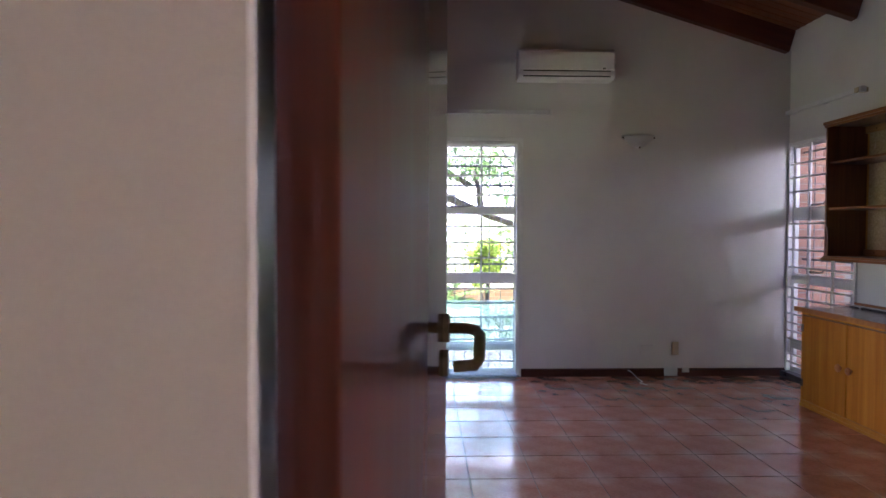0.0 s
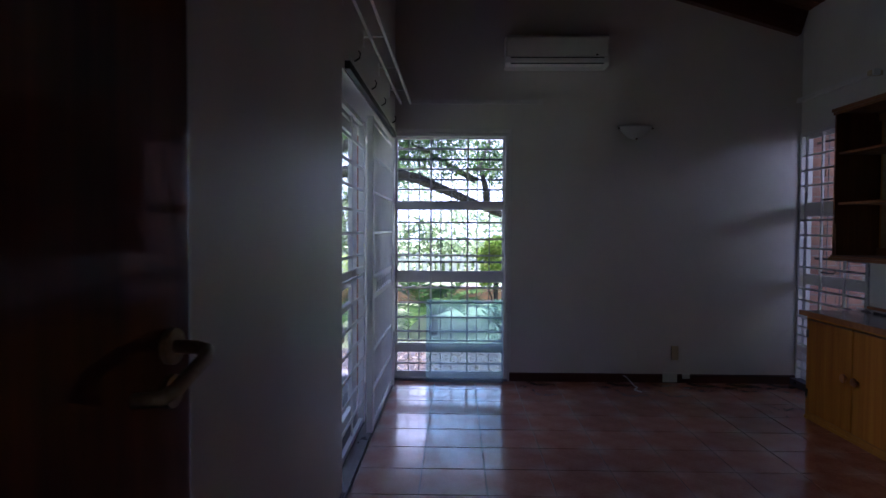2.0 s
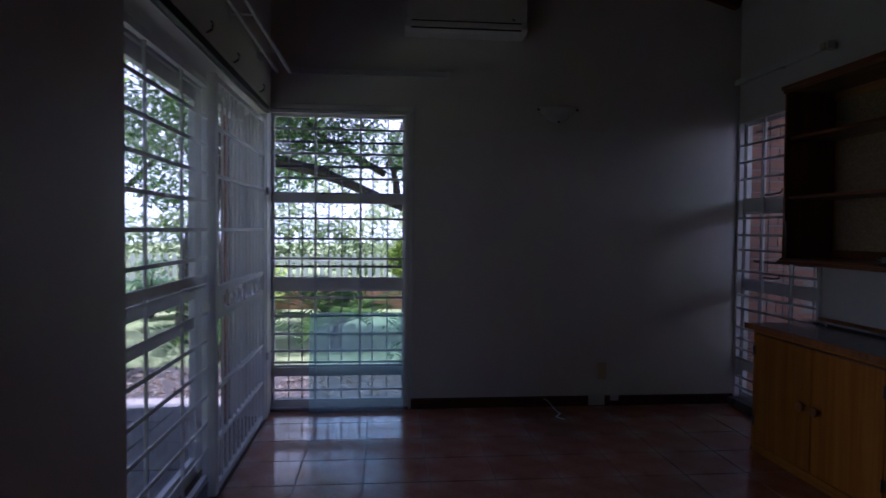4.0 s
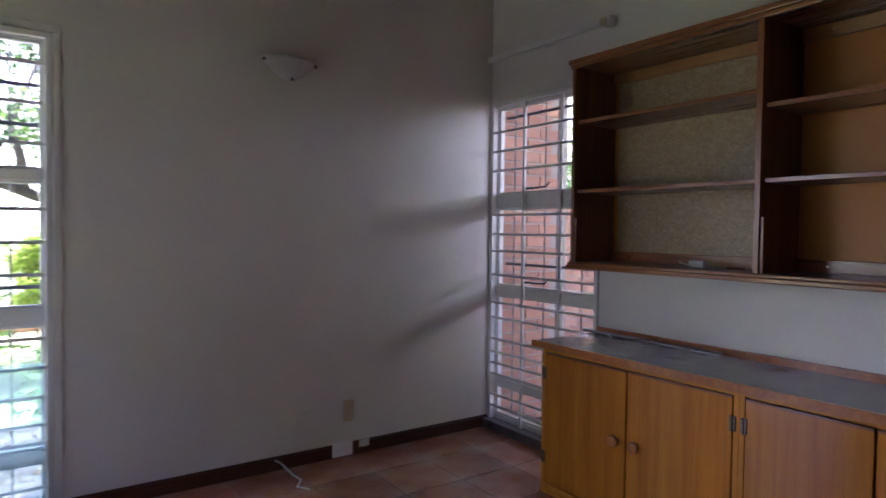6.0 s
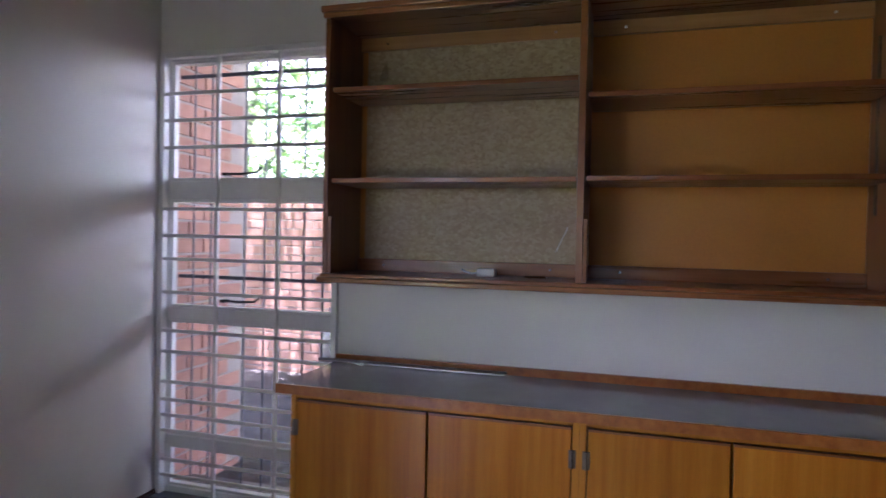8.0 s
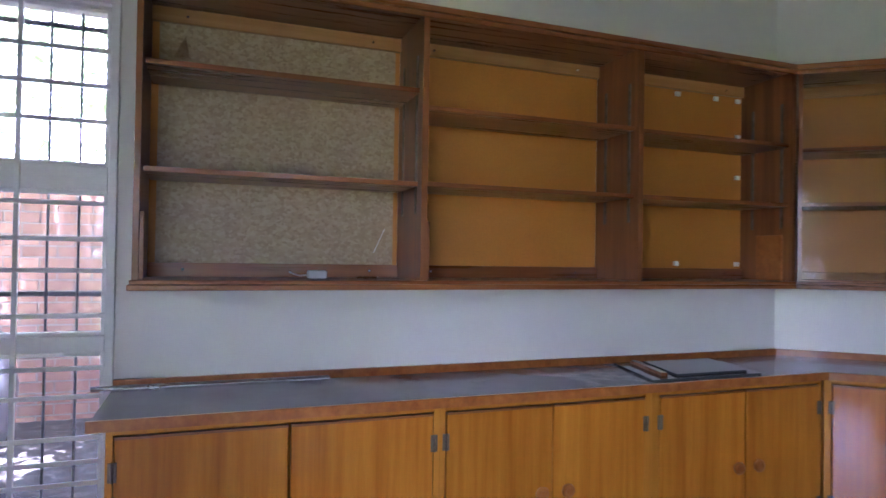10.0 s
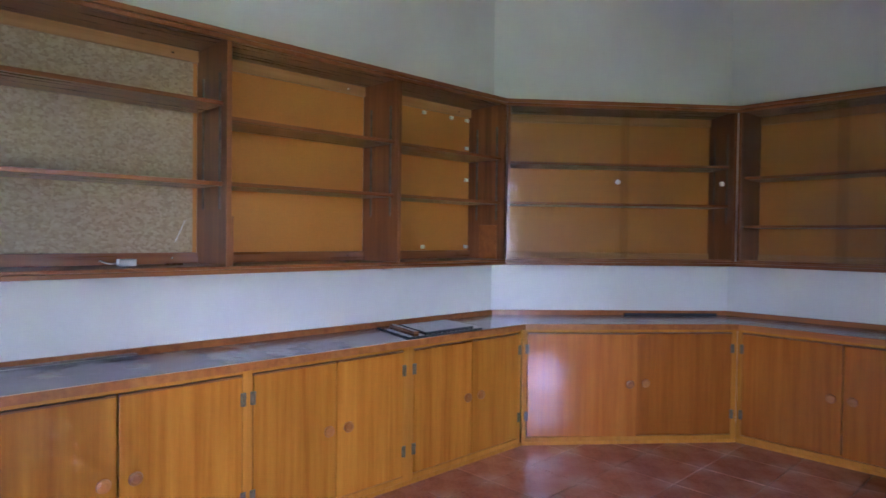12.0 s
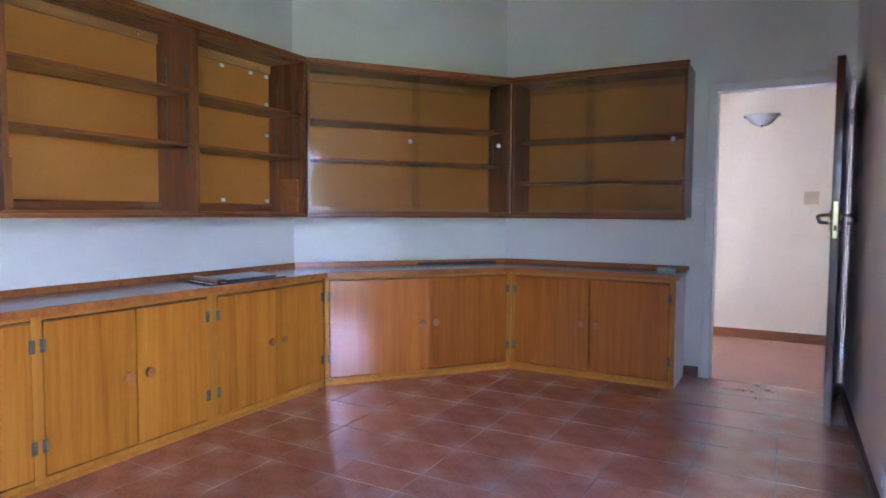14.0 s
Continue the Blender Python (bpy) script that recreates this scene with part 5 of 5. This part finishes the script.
bush((1.2, 11.0, -0.16), blob_ring(rn, (0, 0, 1.05), (0.16, 0.2, 0.42), 14, 0.20), 2400, 0.055, 31, LEAF_LIME, "bright lime-green shrub on the lawn")
bush((1.15, 8.6, -0.16), blob_ring(rn, (0, 0, 0.35), (0.2, 0.2, 0.25), 6, 0.2), 380, 0.045, 32, LEAF_PALM, "small dark shrub outside the tall window")
for k in range(9):
    bush((-7.4 + 0.75 * k, 10.9 - 0.25 * k if k < 5 else 9.2 + 0.5 * k, -0.16), blob_ring(rn, (0, 0, 0.5), (0.4, 0.35, 0.35), 8, 0.3), 750, 0.06, 40 + k, LEAF_LIME if k % 3 else LEAF_PALM, "dense green border bush at the lawn's edge")


def cycad(at, n, length, seed):
    """A rosette of arching fronds with paired leaflets."""
    c = thing("cycad", Matrix.Translation(at), "spiky dark green cycad on the lawn", "cycad", "cycads on the lawn")
    part("stump", lathe(bmesh.new(), [(0.06, 0.0), (0.07, 0.10), (0.055, 0.22), (0.03, 0.28)], Matrix.Identity(4), 14), BARK, c)
    rnd = random.Random(seed)
    for k in range(n):
        a, lift = 2 * math.pi * k / n + rnd.uniform(-0.15, 0.15), rnd.uniform(0.3, 1.15)
        verts, faces = [], []
        steps = 14
        for i in range(steps):
            t = (i + 0.5) / steps
            r = length * t * math.cos(lift) + 0.05
            z = 0.28 + length * (math.sin(lift) * t - 0.42 * t * t)
            p = Vector((math.cos(a) * r, math.sin(a) * r, z))
            side = Vector((-math.sin(a), math.cos(a), 0)) * (0.16 * length * math.sin(math.pi * (0.15 + 0.8 * t)))
            fwd = Vector((math.cos(a) * 0.5, math.sin(a) * 0.5, 0.9)) * 0.04
            for s in (-1, 1):
                b0 = len(verts)
                verts += [tuple(p - fwd * 0.5), tuple(p + fwd * 0.5), tuple(p + side * s + Vector((math.cos(a), math.sin(a), 0)) * 0.06 + Vector((0, 0, 0.05)))]
                faces.append((b0, b0 + 1, b0 + 2))
        me = bpy.data.meshes.new("frond")
        me.from_pydata(verts, [], faces)
        me.materials.append(LEAF_DARK)
        me.update()
        f = new("frond", me)
        f.parent = c
    return c


cycad((0.25, 9.6, -0.16), 26, 1.25, 3)
cycad((-0.95, 8.9, -0.16), 18, 0.9, 4)
cycad((-3.9, 8.2, -0.16), 14, 0.9, 6)

# tall dense leafy screen west of the patio, unseen, added to block light
hedge = thing("hedge", Matrix.Translation((-5.6, -0.1, -0.16)), "unseen tall leafy screen added to hold back light from the west", "hedge")
hb = bmesh.new()
for k in range(14):
    tube(hb, [(0.1 * math.sin(k * 2.1), -6.5 + k, 0), (0.15 * math.sin(k), -6.4 + k, 2.2), (0.3 * math.sin(k * 1.3), -6.5 + k, 4.6)], [0.07, 0.05, 0.015], 7)
part("stems", hb, BARK, hedge)
leaves("foliage", 42000, [((rn.uniform(-0.5, 0.5), -7.0 + 0.35 * (k % 40), 0.5 + 1.15 * (k // 40)), (0.75, rn.uniform(0.5, 0.9), rn.uniform(0.6, 1.0))) for k in range(200)], 0.11, 61, LEAF_DARK, hedge)

# white paling fence and low brick wall far across the lawn
fence = thing("fence", Matrix.Translation((-6.0, 17.0, -0.16)), "white paling fence along the far lawn", "fence")
picket = mesh_of("picket", box(solid(0, 0.11, 0, 0.02, 0.12, 0.82), 0.02, 0.09, 0, 0.02, 0.82, 0.88), WHITE_WOOD)
for k in range(64):
    p = new("picket", picket)
    p.parent, p.location = fence, (0.19 * k, 0, 0)
for z in (0.25, 0.66):
    part("fence_rail", solid(0, 12.2, 0.021, 0.06, z, z + 0.07), WHITE_WOOD, fence)
brick_wall("brick_wall_garden", frame_along((-4.0, 13.4, -0.16), (1, 0), (0, 1)), 8.5, 0.34, 0.22, "low orange brick wall along a garden bed", lambda x, z: 2.5 < x < 7.0)

# pale stump and rounded pot outside the corner window
pot = thing("garden_pot", Matrix.Translation((5.95, 6.42, -0.02)), "large weathered grey-blue pot on the leaf-strewn soil", "pot")
part("pot_body", lathe(bmesh.new(), [(0.15, 0.0), (0.20, 0.14), (0.22, 0.38), (0.19, 0.58), (0.14, 0.66), (0.15, 0.72), (0.13, 0.73), (0.10, 0.66)], Matrix.Identity(4), 24), SILL_TILE, pot, smooth=True)

# ---- floor tiles, joined to the floor as its pieces ----
floor = bpy.data.objects["floor"]
PITCH_T, JOINT = 0.3488, 0.0055
COLS = [0.040 + PITCH_T * k for k in range(0, 11)]
ROWS_N = [3.878 + PITCH_T * k for k in range(0, 8)]
ROWS_S = [3.332 - PITCH_T * k for k in range(0, 9)]
rows = sorted(ROWS_S + [3.529] + ROWS_N)
tile_meshes = {}
for r0, r1 in zip(rows, rows[1:]):
    for c0, c1 in zip(COLS, COLS[1:]):
        x0, x1, y0, y1 = max(c0, XW), min(c1, XE), max(r0, YS - 0.012), min(r1, YN)
        beyond = (x0 - CORNER_S[0]) * (CORNER_E[1] - CORNER_S[1]) - (y1 - CORNER_S[1]) * (CORNER_E[0] - CORNER_S[0]) > 0.03
        if x1 - x0 < 0.03 or y1 - y0 < 0.03 or beyond:
            continue
        w, h = round(x1 - x0 - JOINT, 3), round(y1 - y0 - JOINT, 3)
        if (w, h) not in tile_meshes:
            tile_meshes[w, h] = mesh_of("tile", solid(-w / 2, w / 2, -h / 2, h / 2, -0.004, 0.0, 0.0015), TILE)
        t = new("tile", tile_meshes[w, h])
        t.parent = floor
        t.location = ((x0 + x1) / 2, (y0 + y1) / 2, random.uniform(-0.0006, 0.0))
        t.rotation_euler = (random.uniform(-0.0012, 0.0012), random.uniform(-0.0012, 0.0012), 0)
